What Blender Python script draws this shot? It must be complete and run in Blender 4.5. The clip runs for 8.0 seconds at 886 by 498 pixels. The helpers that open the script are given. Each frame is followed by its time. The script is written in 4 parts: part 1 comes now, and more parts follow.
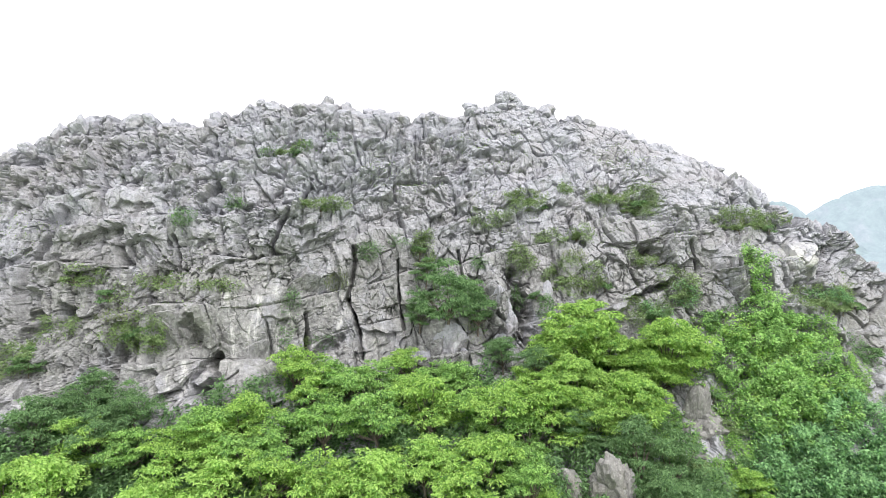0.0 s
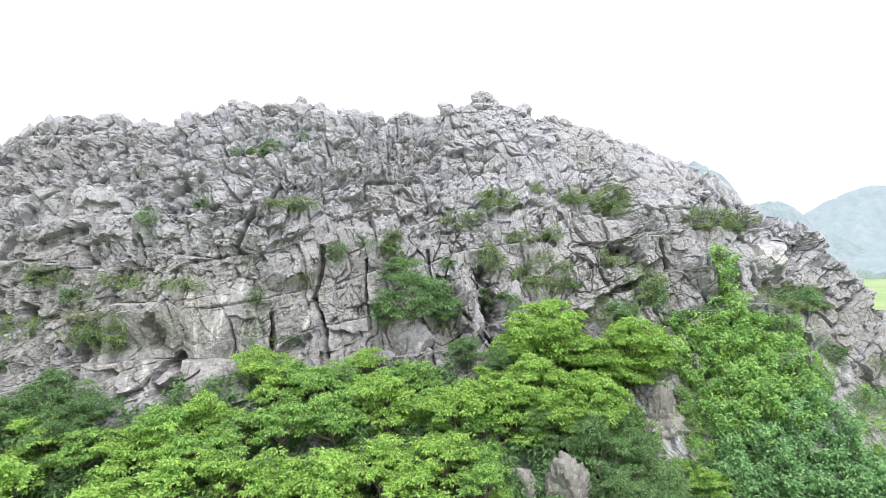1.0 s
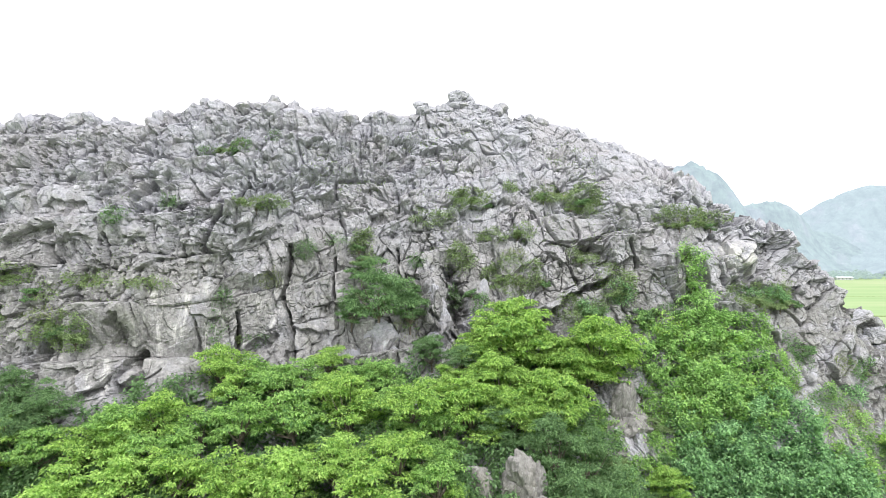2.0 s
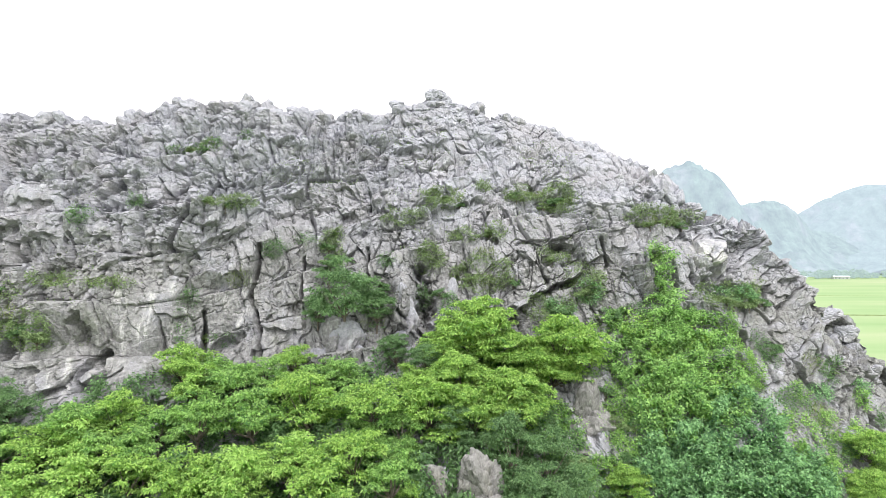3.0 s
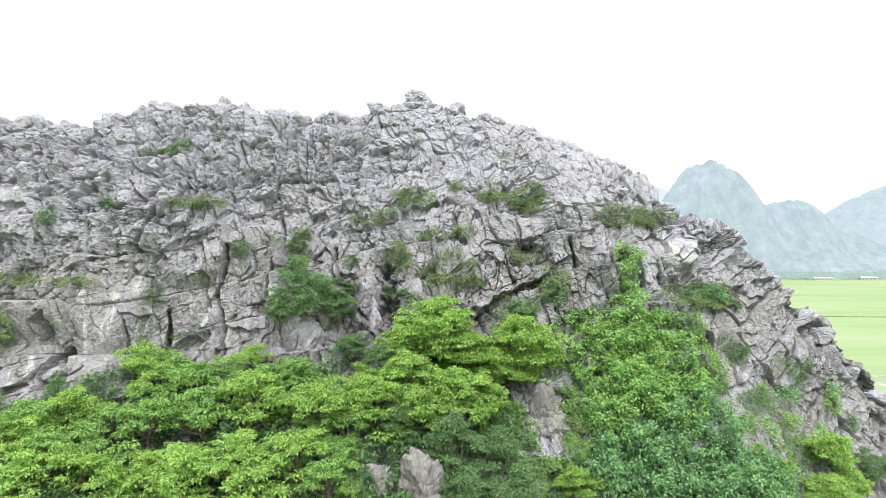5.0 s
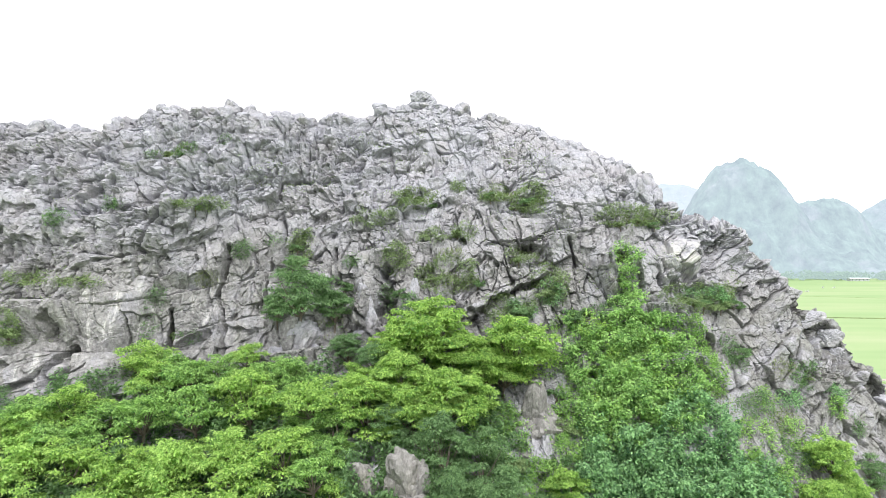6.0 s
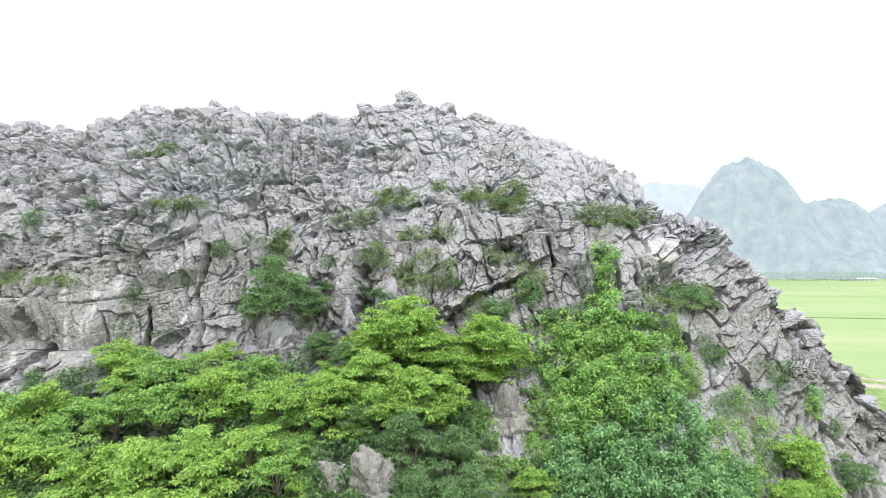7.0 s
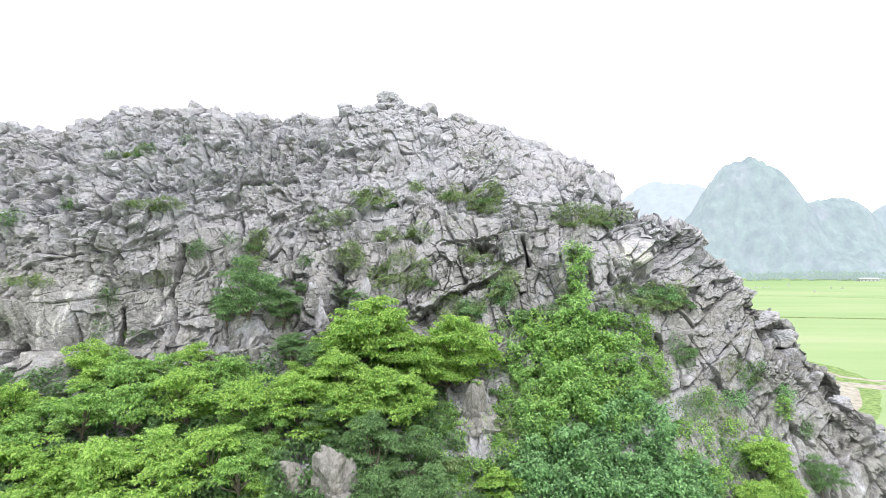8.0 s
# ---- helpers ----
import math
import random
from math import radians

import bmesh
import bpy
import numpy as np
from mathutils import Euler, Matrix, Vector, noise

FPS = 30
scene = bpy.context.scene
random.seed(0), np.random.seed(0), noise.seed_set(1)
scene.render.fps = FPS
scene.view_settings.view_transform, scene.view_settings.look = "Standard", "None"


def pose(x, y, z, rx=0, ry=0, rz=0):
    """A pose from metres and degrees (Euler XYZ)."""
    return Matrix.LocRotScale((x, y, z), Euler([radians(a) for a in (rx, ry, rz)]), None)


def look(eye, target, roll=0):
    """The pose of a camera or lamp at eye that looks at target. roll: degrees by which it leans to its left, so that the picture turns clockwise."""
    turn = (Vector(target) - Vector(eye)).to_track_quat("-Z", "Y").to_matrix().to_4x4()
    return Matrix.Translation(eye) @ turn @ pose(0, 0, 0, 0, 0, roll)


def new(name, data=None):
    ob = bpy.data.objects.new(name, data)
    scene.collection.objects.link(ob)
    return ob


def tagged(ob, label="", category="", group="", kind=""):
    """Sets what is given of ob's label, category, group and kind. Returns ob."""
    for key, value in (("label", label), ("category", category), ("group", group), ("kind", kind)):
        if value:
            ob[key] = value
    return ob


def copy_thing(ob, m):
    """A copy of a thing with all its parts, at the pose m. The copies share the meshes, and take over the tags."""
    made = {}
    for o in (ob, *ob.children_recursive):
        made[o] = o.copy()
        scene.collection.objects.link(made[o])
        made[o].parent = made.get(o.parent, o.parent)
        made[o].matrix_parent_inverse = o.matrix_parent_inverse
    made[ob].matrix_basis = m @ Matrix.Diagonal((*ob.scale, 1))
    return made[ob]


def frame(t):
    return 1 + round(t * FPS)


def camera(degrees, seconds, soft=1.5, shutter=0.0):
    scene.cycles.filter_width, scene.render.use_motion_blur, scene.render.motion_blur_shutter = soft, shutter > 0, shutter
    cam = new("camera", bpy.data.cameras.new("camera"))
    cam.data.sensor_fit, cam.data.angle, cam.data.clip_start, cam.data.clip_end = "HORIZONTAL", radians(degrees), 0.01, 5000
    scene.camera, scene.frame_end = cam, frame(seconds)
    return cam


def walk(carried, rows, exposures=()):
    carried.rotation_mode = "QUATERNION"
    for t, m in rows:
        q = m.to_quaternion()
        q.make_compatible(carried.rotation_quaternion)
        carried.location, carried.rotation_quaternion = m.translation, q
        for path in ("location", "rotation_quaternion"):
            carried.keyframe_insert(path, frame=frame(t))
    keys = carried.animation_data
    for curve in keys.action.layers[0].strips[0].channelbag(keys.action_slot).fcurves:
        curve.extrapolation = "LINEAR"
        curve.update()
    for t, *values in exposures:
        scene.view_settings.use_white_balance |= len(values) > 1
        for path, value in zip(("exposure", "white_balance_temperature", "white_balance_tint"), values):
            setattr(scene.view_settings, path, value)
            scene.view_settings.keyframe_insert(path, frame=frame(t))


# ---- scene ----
cam = camera(72.4, 8.0, soft=0.62)
METRES, EYE, TILT, LEAN, TURN = 25.0, 45.0, 0.0, 0.0, 0.0
ROWS = [
    (0.0, 0.0, 0.0, 0.0, 0.0, 0.0, -0.0),
    (0.5, 0.0658, -0.0007, -0.0004, -0.03, 0.01, 0.02),
    (1.0, 0.1306, -0.0003, -0.0018, -0.08, 0.01, 0.03),
    (1.5, 0.1944, 0.0004, -0.0057, -0.14, 0.05, 0.04),
    (3.0, 0.3881, 0.0011, -0.011, -0.22, -0.02, 0.08),
    (3.5, 0.4494, 0.001, -0.0122, -0.3, 0.0, 0.09),
    (4.0, 0.5103, 0.0003, -0.0127, -0.12, 0.03, 0.09),
    (4.5, 0.5686, 0.0001, -0.0138, 0.56, 0.05, 0.11),
    (6.0, 0.7517, 0.003, -0.0114, 4.35, 0.04, 0.15),
    (6.5, 0.8129, 0.0056, -0.0127, 4.74, 0.06, 0.15),
    (7.0, 0.874, 0.0087, -0.0148, 4.96, 0.05, 0.16),
    (7.5, 0.9361, 0.0121, -0.016, 5.12, 0.08, 0.17),
    (8.0, 0.9991, 0.0169, -0.0132, 5.27, 0.05, 0.18),
]
walk(cam, [(t, pose(0, 0, EYE, TILT, LEAN, TURN) @ pose(METRES * x, METRES * y, METRES * z, 90 + pitch, roll, yaw)) for t, x, y, z, yaw, pitch, roll in ROWS])

# ---- world, sun ----
world = bpy.data.worlds.new("overcast_sky")
scene.world = world
world.use_nodes = True
wn, wl = world.node_tree.nodes, world.node_tree.links
sky = wn.new("ShaderNodeTexSky")
sky.sky_type, sky.sun_disc = "NISHITA", False
sky.sun_elevation, sky.sun_rotation = radians(60), radians(165)
sky.air_density, sky.dust_density, sky.ozone_density = 1.0, 6.0, 1.0
pale = wn.new("ShaderNodeHueSaturation")
pale.inputs["Saturation"].default_value = 0.22
wl.new(sky.outputs[0], pale.inputs["Color"])
cloud = wn.new("ShaderNodeMix")
cloud.data_type = "RGBA"
cloud.inputs[0].default_value = 0.72
cloud.inputs[7].default_value = (8.6, 8.75, 8.8, 1)
wl.new(pale.outputs[0], cloud.inputs[6])
wl.new(cloud.outputs[2], wn["Background"].inputs["Color"])
wn["Background"].inputs["Strength"].default_value = 0.12
sun = new("sun", bpy.data.lights.new("sun", "SUN"))
sun.data.energy, sun.data.angle, sun.data.color = 1.3, radians(30), (1.0, 0.985, 0.97)
sun.matrix_world = look((14, -52, 95), (0, 0, 0))
scene.view_settings.exposure = 1.1


# ---- materials ----
class Mat:
    """A node material with short ways to add and join nodes."""

    def __init__(self, name, rough=0.9, spec=0.2):
        self.m = bpy.data.materials.new(name)
        self.m.use_nodes = True
        self.n, self.l = self.m.node_tree.nodes, self.m.node_tree.links
        self.b = self.n["Principled BSDF"]
        self.b.inputs["Roughness"].default_value = rough
        self.b.inputs["Specular IOR Level"].default_value = spec
        self.pos = self.add("ShaderNodeTexCoord").outputs["Object"]

    def add(self, kind, **values):
        node = self.n.new(kind)
        for key, value in values.items():
            node.inputs[key].default_value = value
        return node

    def noise(self, scale, detail=6, rough=0.6, stretch=(1, 1, 1), at=None):
        mp = self.add("ShaderNodeMapping", Scale=stretch)
        self.l.new(at or self.pos, mp.inputs["Vector"])
        nz = self.add("ShaderNodeTexNoise", Scale=scale, Detail=detail, Roughness=rough)
        self.l.new(mp.outputs[0], nz.inputs["Vector"])
        return nz.outputs["Fac"]

    def ramp(self, fac, *stops):
        r = self.add("ShaderNodeValToRGB")
        el = r.color_ramp.elements
        while len(el) < len(stops):
            el.new(0.5)
        for e, (p, c) in zip(el, stops):
            e.position, e.color = p, (*c, 1) if len(c) == 3 else c
        self.l.new(fac, r.inputs[0])
        return r.outputs[0]

    def mix(self, fac, a, b, blend="MIX"):
        mx = self.add("ShaderNodeMix")
        mx.data_type, mx.blend_type = "RGBA", blend
        for sock, v in ((mx.inputs[0], fac), (mx.inputs[6], a), (mx.inputs[7], b)):
            if isinstance(v, (int, float)):
                sock.default_value = v
            elif isinstance(v, tuple):
                sock.default_value = (*v, 1)
            else:
                self.l.new(v, sock)
        return mx.outputs[2]

    def math(self, op, a, b=0.5):
        nd = self.add("ShaderNodeMath")
        nd.operation = op
        for sock, v in zip(nd.inputs, (a, b)):
            if isinstance(v, (int, float)):
                sock.default_value = v
            else:
                self.l.new(v, sock)
        return nd.outputs[0]

    def zone(self, x0, x1, z0, z1, soft=0.7):
        """1 within a stretch of the hill, fading to 0 outside it."""
        xyz = self.add("ShaderNodeSeparateXYZ")
        self.l.new(self.pos, xyz.inputs[0])
        out = 1.0
        for sock, lo, hi in ((xyz.outputs[0], x0, x1), (xyz.outputs[2], z0, z1)):
            for edge, way in ((lo, 1), (hi, -1)):
                mr = self.add("ShaderNodeMapRange")
                mr.inputs["From Min"].default_value, mr.inputs["From Max"].default_value = edge - way * soft, edge + way * soft
                self.l.new(sock, mr.inputs["Value"])
                out = self.math("MULTIPLY", out, mr.outputs[0])
        return out

    def colour(self, c):
        if isinstance(c, tuple):
            self.b.inputs["Base Color"].default_value = (*c, 1)
        else:
            self.l.new(c, self.b.inputs["Base Color"])
        return self

    def bump(self, height, dist, strength=1.0):
        bp = self.add("ShaderNodeBump", Strength=strength, Distance=dist)
        self.l.new(height, bp.inputs["Height"])
        self.l.new(bp.outputs[0], self.b.inputs["Normal"])
        return self


def rock_material(name, dark, mid, light, tan):
    """Weathered limestone: grey with paler and browner patches, fine pits, and dark and pale drips in places."""
    m = Mat(name, 0.92, 0.15)
    big = m.noise(0.12, 5, 0.6)
    mid_n = m.noise(0.55, 8, 0.65)
    fine = m.noise(2.6, 9, 0.72)
    grit = m.noise(8.0, 6, 0.72)
    c = m.ramp(mid_n, (0.30, dark), (0.46, mid), (0.60, mid), (0.74, light))
    c = m.mix(0.3, c, mid)
    c = m.mix(m.ramp(big, (0.44, (0, 0, 0)), (0.66, (0.6, 0.6, 0.6))), c, tan)
    c = m.mix(m.ramp(m.noise(0.42, 6, 0.6), (0.50, (0, 0, 0)), (0.66, (0.5, 0.5, 0.5))), c, tan)
    c = m.mix(m.ramp(fine, (0.34, (0.55, 0.55, 0.55)), (0.46, (0, 0, 0))), c, dark)
    c = m.mix(m.ramp(fine, (0.55, (0, 0, 0)), (0.68, (0.5, 0.5, 0.5))), c, light)
    c = m.mix(m.ramp(grit, (0.37, (0.6, 0.6, 0.6)), (0.47, (0, 0, 0))), c, dark)
    c = m.mix(m.ramp(grit, (0.55, (0, 0, 0)), (0.66, (0.4, 0.4, 0.4))), c, light)
    drips = m.ramp(m.noise(0.3, 4, 0.6), (0.50, (0, 0, 0)), (0.60, (1, 1, 1)))
    black = m.ramp(m.noise(1.7, 6, 0.65, (1, 1, 0.16)), (0.38, (0.6, 0.6, 0.6)), (0.46, (0, 0, 0)))
    c = m.mix(m.math("MULTIPLY", drips, black), c, dark)
    chalk = m.ramp(m.noise(1.9, 6, 0.62, (1, 1, 0.2)), (0.57, (0, 0, 0)), (0.63, (0.65, 0.65, 0.65)))
    c = m.mix(m.math("MULTIPLY", m.ramp(m.noise(0.26, 4, 0.6, (1, 1, 1.6)), (0.52, (0, 0, 0)), (0.60, (1, 1, 1))), chalk), c, light)
    # darker grey patches over the lower rock face, placed by x and height
    low_dark = m.math("MULTIPLY", m.zone(-40.0, 36.0, 30.0, 46.0, 3.5), m.ramp(m.noise(0.4, 6, 0.62, (1, 1, 0.5)), (0.30, (0, 0, 0)), (0.50, (0.85, 0.85, 0.85))))
    c = m.mix(low_dark, c, m.ramp(fine, (0.34, (0.11, 0.11, 0.108)), (0.50, (0.22, 0.216, 0.212)), (0.66, (0.37, 0.36, 0.35))))
    drip = m.ramp(m.noise(1.15, 7, 0.66, (1, 0.4, 0.13)), (0.53, (0, 0, 0)), (0.64, (1, 1, 1)))
    for where in ((-20.8, -14.4, 35.0, 41.2), (-34.0, -31.6, 30.0, 33.6), (-24.5, -20.5, 32.5, 35.5), (-13.0, -9.0, 36.0, 42.0), (37.5, 42.0, 42.4, 45.2)):
        c = m.mix(m.math("MULTIPLY", m.zone(*where), drip), c, (0.52, 0.51, 0.50))
    pale = m.math("MULTIPLY", m.zone(36.8, 41.5, 41.8, 45.4, 0.9), m.ramp(m.noise(0.9, 6, 0.6, (1, 1, 0.5)), (0.44, (0, 0, 0)), (0.60, (0.7, 0.7, 0.7))))
    c = m.mix(pale, c, (0.54, 0.525, 0.50))
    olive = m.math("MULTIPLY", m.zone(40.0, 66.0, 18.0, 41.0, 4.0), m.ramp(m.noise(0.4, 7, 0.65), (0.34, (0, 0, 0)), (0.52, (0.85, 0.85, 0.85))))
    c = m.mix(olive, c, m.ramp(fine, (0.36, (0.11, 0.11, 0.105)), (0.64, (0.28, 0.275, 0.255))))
    moss = m.ramp(m.noise(0.35, 6, 0.65), (0.57, (0, 0, 0)), (0.70, (0.35, 0.35, 0.35)))
    c = m.mix(m.math("MULTIPLY", moss, fine), c, (0.17, 0.20, 0.11))
    m.colour(c)
    return m.bump(m.mix(0.5, fine, grit), 0.2, 0.9).m


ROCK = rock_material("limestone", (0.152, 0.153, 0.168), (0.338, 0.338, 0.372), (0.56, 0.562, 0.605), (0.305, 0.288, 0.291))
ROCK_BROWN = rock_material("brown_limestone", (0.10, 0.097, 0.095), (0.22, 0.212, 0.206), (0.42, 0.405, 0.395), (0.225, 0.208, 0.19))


def leaf_material(name, dark, light, glow=0.45):
    m = Mat(name, 0.55, 0.3)
    rnd = m.add("ShaderNodeNewGeometry").outputs["Random Per Island"]
    clump = m.noise(0.55, 3)
    f = m.math("ADD", m.math("MULTIPLY", rnd, 0.55), m.math("MULTIPLY", clump, 0.5))
    c = m.ramp(f, (0.22, dark), (0.68, light))
    m.colour(c)
    tr = m.add("ShaderNodeBsdfTranslucent")
    m.l.new(c, tr.inputs["Color"])
    mx = m.add("ShaderNodeMixShader")
    mx.inputs[0].default_value = glow
    m.l.new(m.b.outputs[0], mx.inputs[1])
    m.l.new(tr.outputs[0], mx.inputs[2])
    m.l.new(mx.outputs[0], m.n["Material Output"].inputs["Surface"])
    return m.m


LEAF_BRIGHT = leaf_material("bright_leaf", (0.11, 0.25, 0.06), (0.44, 0.63, 0.17), 0.5)
LEAF_MID = leaf_material("green_leaf", (0.085, 0.20, 0.065), (0.39, 0.60, 0.185), 0.5)
LEAF_LIGHT = leaf_material("light_leaf", (0.16, 0.32, 0.075), (0.50, 0.70, 0.21), 0.5)
LEAF_VINE = leaf_material("vine_leaf", (0.075, 0.18, 0.063), (0.42, 0.645, 0.22), 0.5)
LEAF_COOL = leaf_material("cool_vine_leaf", (0.065, 0.16, 0.08), (0.34, 0.56, 0.26), 0.5)
LEAF_DARK = leaf_material("dark_leaf", (0.07, 0.14, 0.06), (0.22, 0.36, 0.155), 0.45)
SCRUB = leaf_material("dull_scrub", (0.11, 0.165, 0.075), (0.30, 0.40, 0.18), 0.45)


# ---- numpy noise ----
def hash2(i, j, k=0):
    n = (i.astype(np.int64) * 374761393 + j.astype(np.int64) * 668265263 + k * 2147483647) & 0xFFFFFFFF
    n = ((n ^ (n >> 13)) * 1274126177) & 0xFFFFFFFF
    n = ((n ^ (n >> 16)) * 2246822519) & 0xFFFFFFFF
    return ((n ^ (n >> 15)) & 0xFFFFFF) / float(0xFFFFFF)


def vnoise(x, y, k=0):
    i, j = np.floor(x), np.floor(y)
    f, g = x - i, y - j
    f, g = f * f * (3 - 2 * f), g * g * (3 - 2 * g)
    a, b = hash2(i, j, k), hash2(i + 1, j, k)
    c, d = hash2(i, j + 1, k), hash2(i + 1, j + 1, k)
    return (a * (1 - f) + b * f) * (1 - g) + (c * (1 - f) + d * f) * g - 0.5


def fbm(x, y, octaves=4, k=0, gain=0.5):
    out, amp = 0, 1.0
    for o in range(octaves):
        out = out + amp * vnoise(x * 2**o + 17 * o, y * 2**o - 9 * o, k + o)
        amp *= gain
    return out


def blocks(x, y, k, tilt=0.7):
    """Split the plane into irregular blocks: each one's own offset and slope (-1 to 1 or so), and how near its joint is (0 in the joint)."""
    i, j = np.floor(x), np.floor(y)
    best = np.full(x.shape, 9.0)
    second = np.full(x.shape, 9.0)
    off = np.zeros(x.shape)
    for di in (-1, 0, 1):
        for dj in (-1, 0, 1):
            ci, cj = i + di, j + dj
            px, py = ci + 0.08 + 0.84 * hash2(ci, cj, k), cj + 0.08 + 0.84 * hash2(ci, cj, k + 1)
            dx, dy = x - px, y - py
            d = np.maximum(np.abs(dx), np.abs(dy)) * 0.55 + np.hypot(dx, dy) * 0.45
            o = (hash2(ci, cj, k + 2) * 2 - 1) + tilt * (dx * (hash2(ci, cj, k + 3) * 2 - 1) + dy * (hash2(ci, cj, k + 4) * 2 - 1)) * 2
            near = d < best
            second = np.where(near, best, np.minimum(second, d))
            off = np.where(near, o, off)
            best = np.where(near, d, best)
    return off, second - best


# ---- the hill ----
# lines along the hill from west to east: (y, height) at each station, from the foot to the back
STATIONS = [-62, -36, -18, -9, 0, 9, 20, 32, 39, 43, 48, 52, 57, 64, 78]
LINES = [
    ([10, 12, 14, 14, 14, 15, 17, 19, 21, 22, 24, 26, 28, 34, 60], [0] * 15),
    ([41, 42.5, 45.5, 45, 45, 46, 50, 52.5, 51.5, 52.5, 56, 58, 60, 60, 70], [27, 27, 27, 27, 27, 27, 27, 27, 27, 27, 27, 26, 24, 19, 4]),
    ([52, 52, 55, 60, 58.5, 59.5, 62, 59.5, 61.5, 63, 64, 64, 64, 61.5, 73], [37, 36.5, 36, 36, 36, 36, 36, 36, 36, 36, 36, 34, 30, 23, 7]),
    ([60, 59.5, 60.5, 65.5, 69.5, 70.5, 71.5, 68, 68.5, 69.5, 69, 68, 67, 65, 75], [48, 48, 48, 48, 48, 48, 47, 46.5, 46, 45, 42, 37.2, 31.3, 23.8, 7]),
    ([63, 63.5, 67, 70, 74.5, 79.5, 79, 74, 71, 69.5, 69.5, 68.5, 68, 66, 76], [50.5, 54, 55.5, 56, 56, 57, 56, 53, 50, 47.2, 45, 38.8, 32.9, 25.2, 7.6]),
    ([66, 69, 74.5, 79, 82.5, 87, 88.5, 83.5, 82.5, 77, 72.5, 69.5, 67.5, 68, 78], [49, 59.3, 61.8, 62.3, 62, 65.2, 64.0, 58, 53.2, 48.6, 46.6, 40.0, 34.0, 26.4, 8]),
    ([74, 77, 83, 88, 91, 95, 96, 91, 90, 86, 81, 78, 76, 75, 82], [50, 56, 58, 59, 59, 61, 59, 52, 47, 43, 41, 35.5, 31, 23, 7]),
    ([130, 135, 140, 145, 148, 150, 150, 145, 140, 135, 130, 125, 120, 110, 95], [-1] * 15),
]


def smooth_interp(t, xs, ys):
    """Smooth curve through (xs, ys) along the last axis of ys."""
    xs, ys = np.asarray(xs, float), np.asarray(ys, float)
    s = np.diff(ys, axis=-1) / np.diff(xs)
    m = np.concatenate([s[..., :1], np.where(s[..., 1:] * s[..., :-1] > 0, 2 * s[..., 1:] * s[..., :-1] / (s[..., 1:] + s[..., :-1] + 1e-12 * np.sign(s[..., 1:] + 1e-30)), 0), s[..., -1:]], -1)
    k = np.clip(np.searchsorted(xs, t, side="right") - 1, 0, len(xs) - 2)
    h = xs[k + 1] - xs[k]
    u = (t - xs[k]) / h
    return ys[..., k] * (1 + 2 * u) * (1 - u) ** 2 + m[..., k] * h * u * (1 - u) ** 2 + ys[..., k + 1] * u * u * (3 - 2 * u) + m[..., k + 1] * h * u * u * (u - 1)


def hill_base(xs, vs):
    """The plain hill at columns xs and rows vs (0 foot, 5 crest, 7 behind): arrays of y and height."""
    ys = smooth_interp(xs, STATIONS, [l[0] for l in LINES])
    zs = smooth_interp(xs, STATIONS, [l[1] for l in LINES])
    rows = np.arange(len(LINES))
    y = smooth_interp(vs, rows, ys.T).T
    z = smooth_interp(vs, rows, zs.T).T
    return y, z


def beds(a, b, w, h, k):
    """Blocks laid in beds: each block's random number, the place in it from its middle, and the distance from its upright and level joints."""
    q = b / h + 0.75 * vnoise(a / (w * 1.6), b / (h * 2.3), k + 7)
    j = np.floor(q)
    f = q - j
    p = a / w + 7.3 * hash2(j, j * 0 + 3, k)
    i = np.floor(p)
    d1 = np.full(a.shape, 9.0)
    d2 = np.full(a.shape, 9.0)
    rnd, da = np.zeros(a.shape), np.zeros(a.shape)
    slope = np.zeros(a.shape)
    for di in (-1, 0, 1):
        c = i + di
        d = p - (c + 0.5 + 0.75 * (hash2(c, j, k + 1) - 0.5))
        near = np.abs(d) < d1
        d2 = np.where(near, d1, np.minimum(d2, np.abs(d)))
        rnd = np.where(near, hash2(c, j, k + 2), rnd)
        slope = np.where(near, hash2(c, j, k + 3) * 2 - 1, slope)
        da = np.where(near, d, da)
        d1 = np.where(near, np.abs(d), d1)
    return rnd * 2 - 1, slope, da * w, (f - 0.5) * h, (d2 - d1) * w / 2, np.minimum(f, 1 - f) * h


def groove(e, width):
    return np.clip(1 - e / width, 0, 1)


# open fissures: (x, height) to (x, height), half width
FISSURES = [(-25.7, 46.2, -25.2, 42.5, 0.45), (-16.2, 49.8, -16.6, 45.0, 0.55), (-16.2, 49.8, -14.6, 52.0, 0.4), (-23.0, 52.6, -23.8, 49.8, 0.6), (-9.4, 45.4, -9.8, 40, 0.35),
            (-9.8, 40, -8.4, 34.5, 0.5), (-13.5, 39, -13.2, 35.2, 0.3), (-31.6, 46.8, -30.4, 42.2, 0.9), (-38.2, 49, -37.4, 38.2, 1.0), (5.2, 38, 8.6, 35, 0.45),
            (2.2, 45, 2.8, 41, 0.35), (27.6, 45.4, 28.6, 42.5, 0.4), (-4.6, 44, -4.2, 37, 0.4), (-36.6, 40.5, -35.2, 36.5, 1.1), (-29.0, 38.5, -28.6, 35.0, 0.35)]
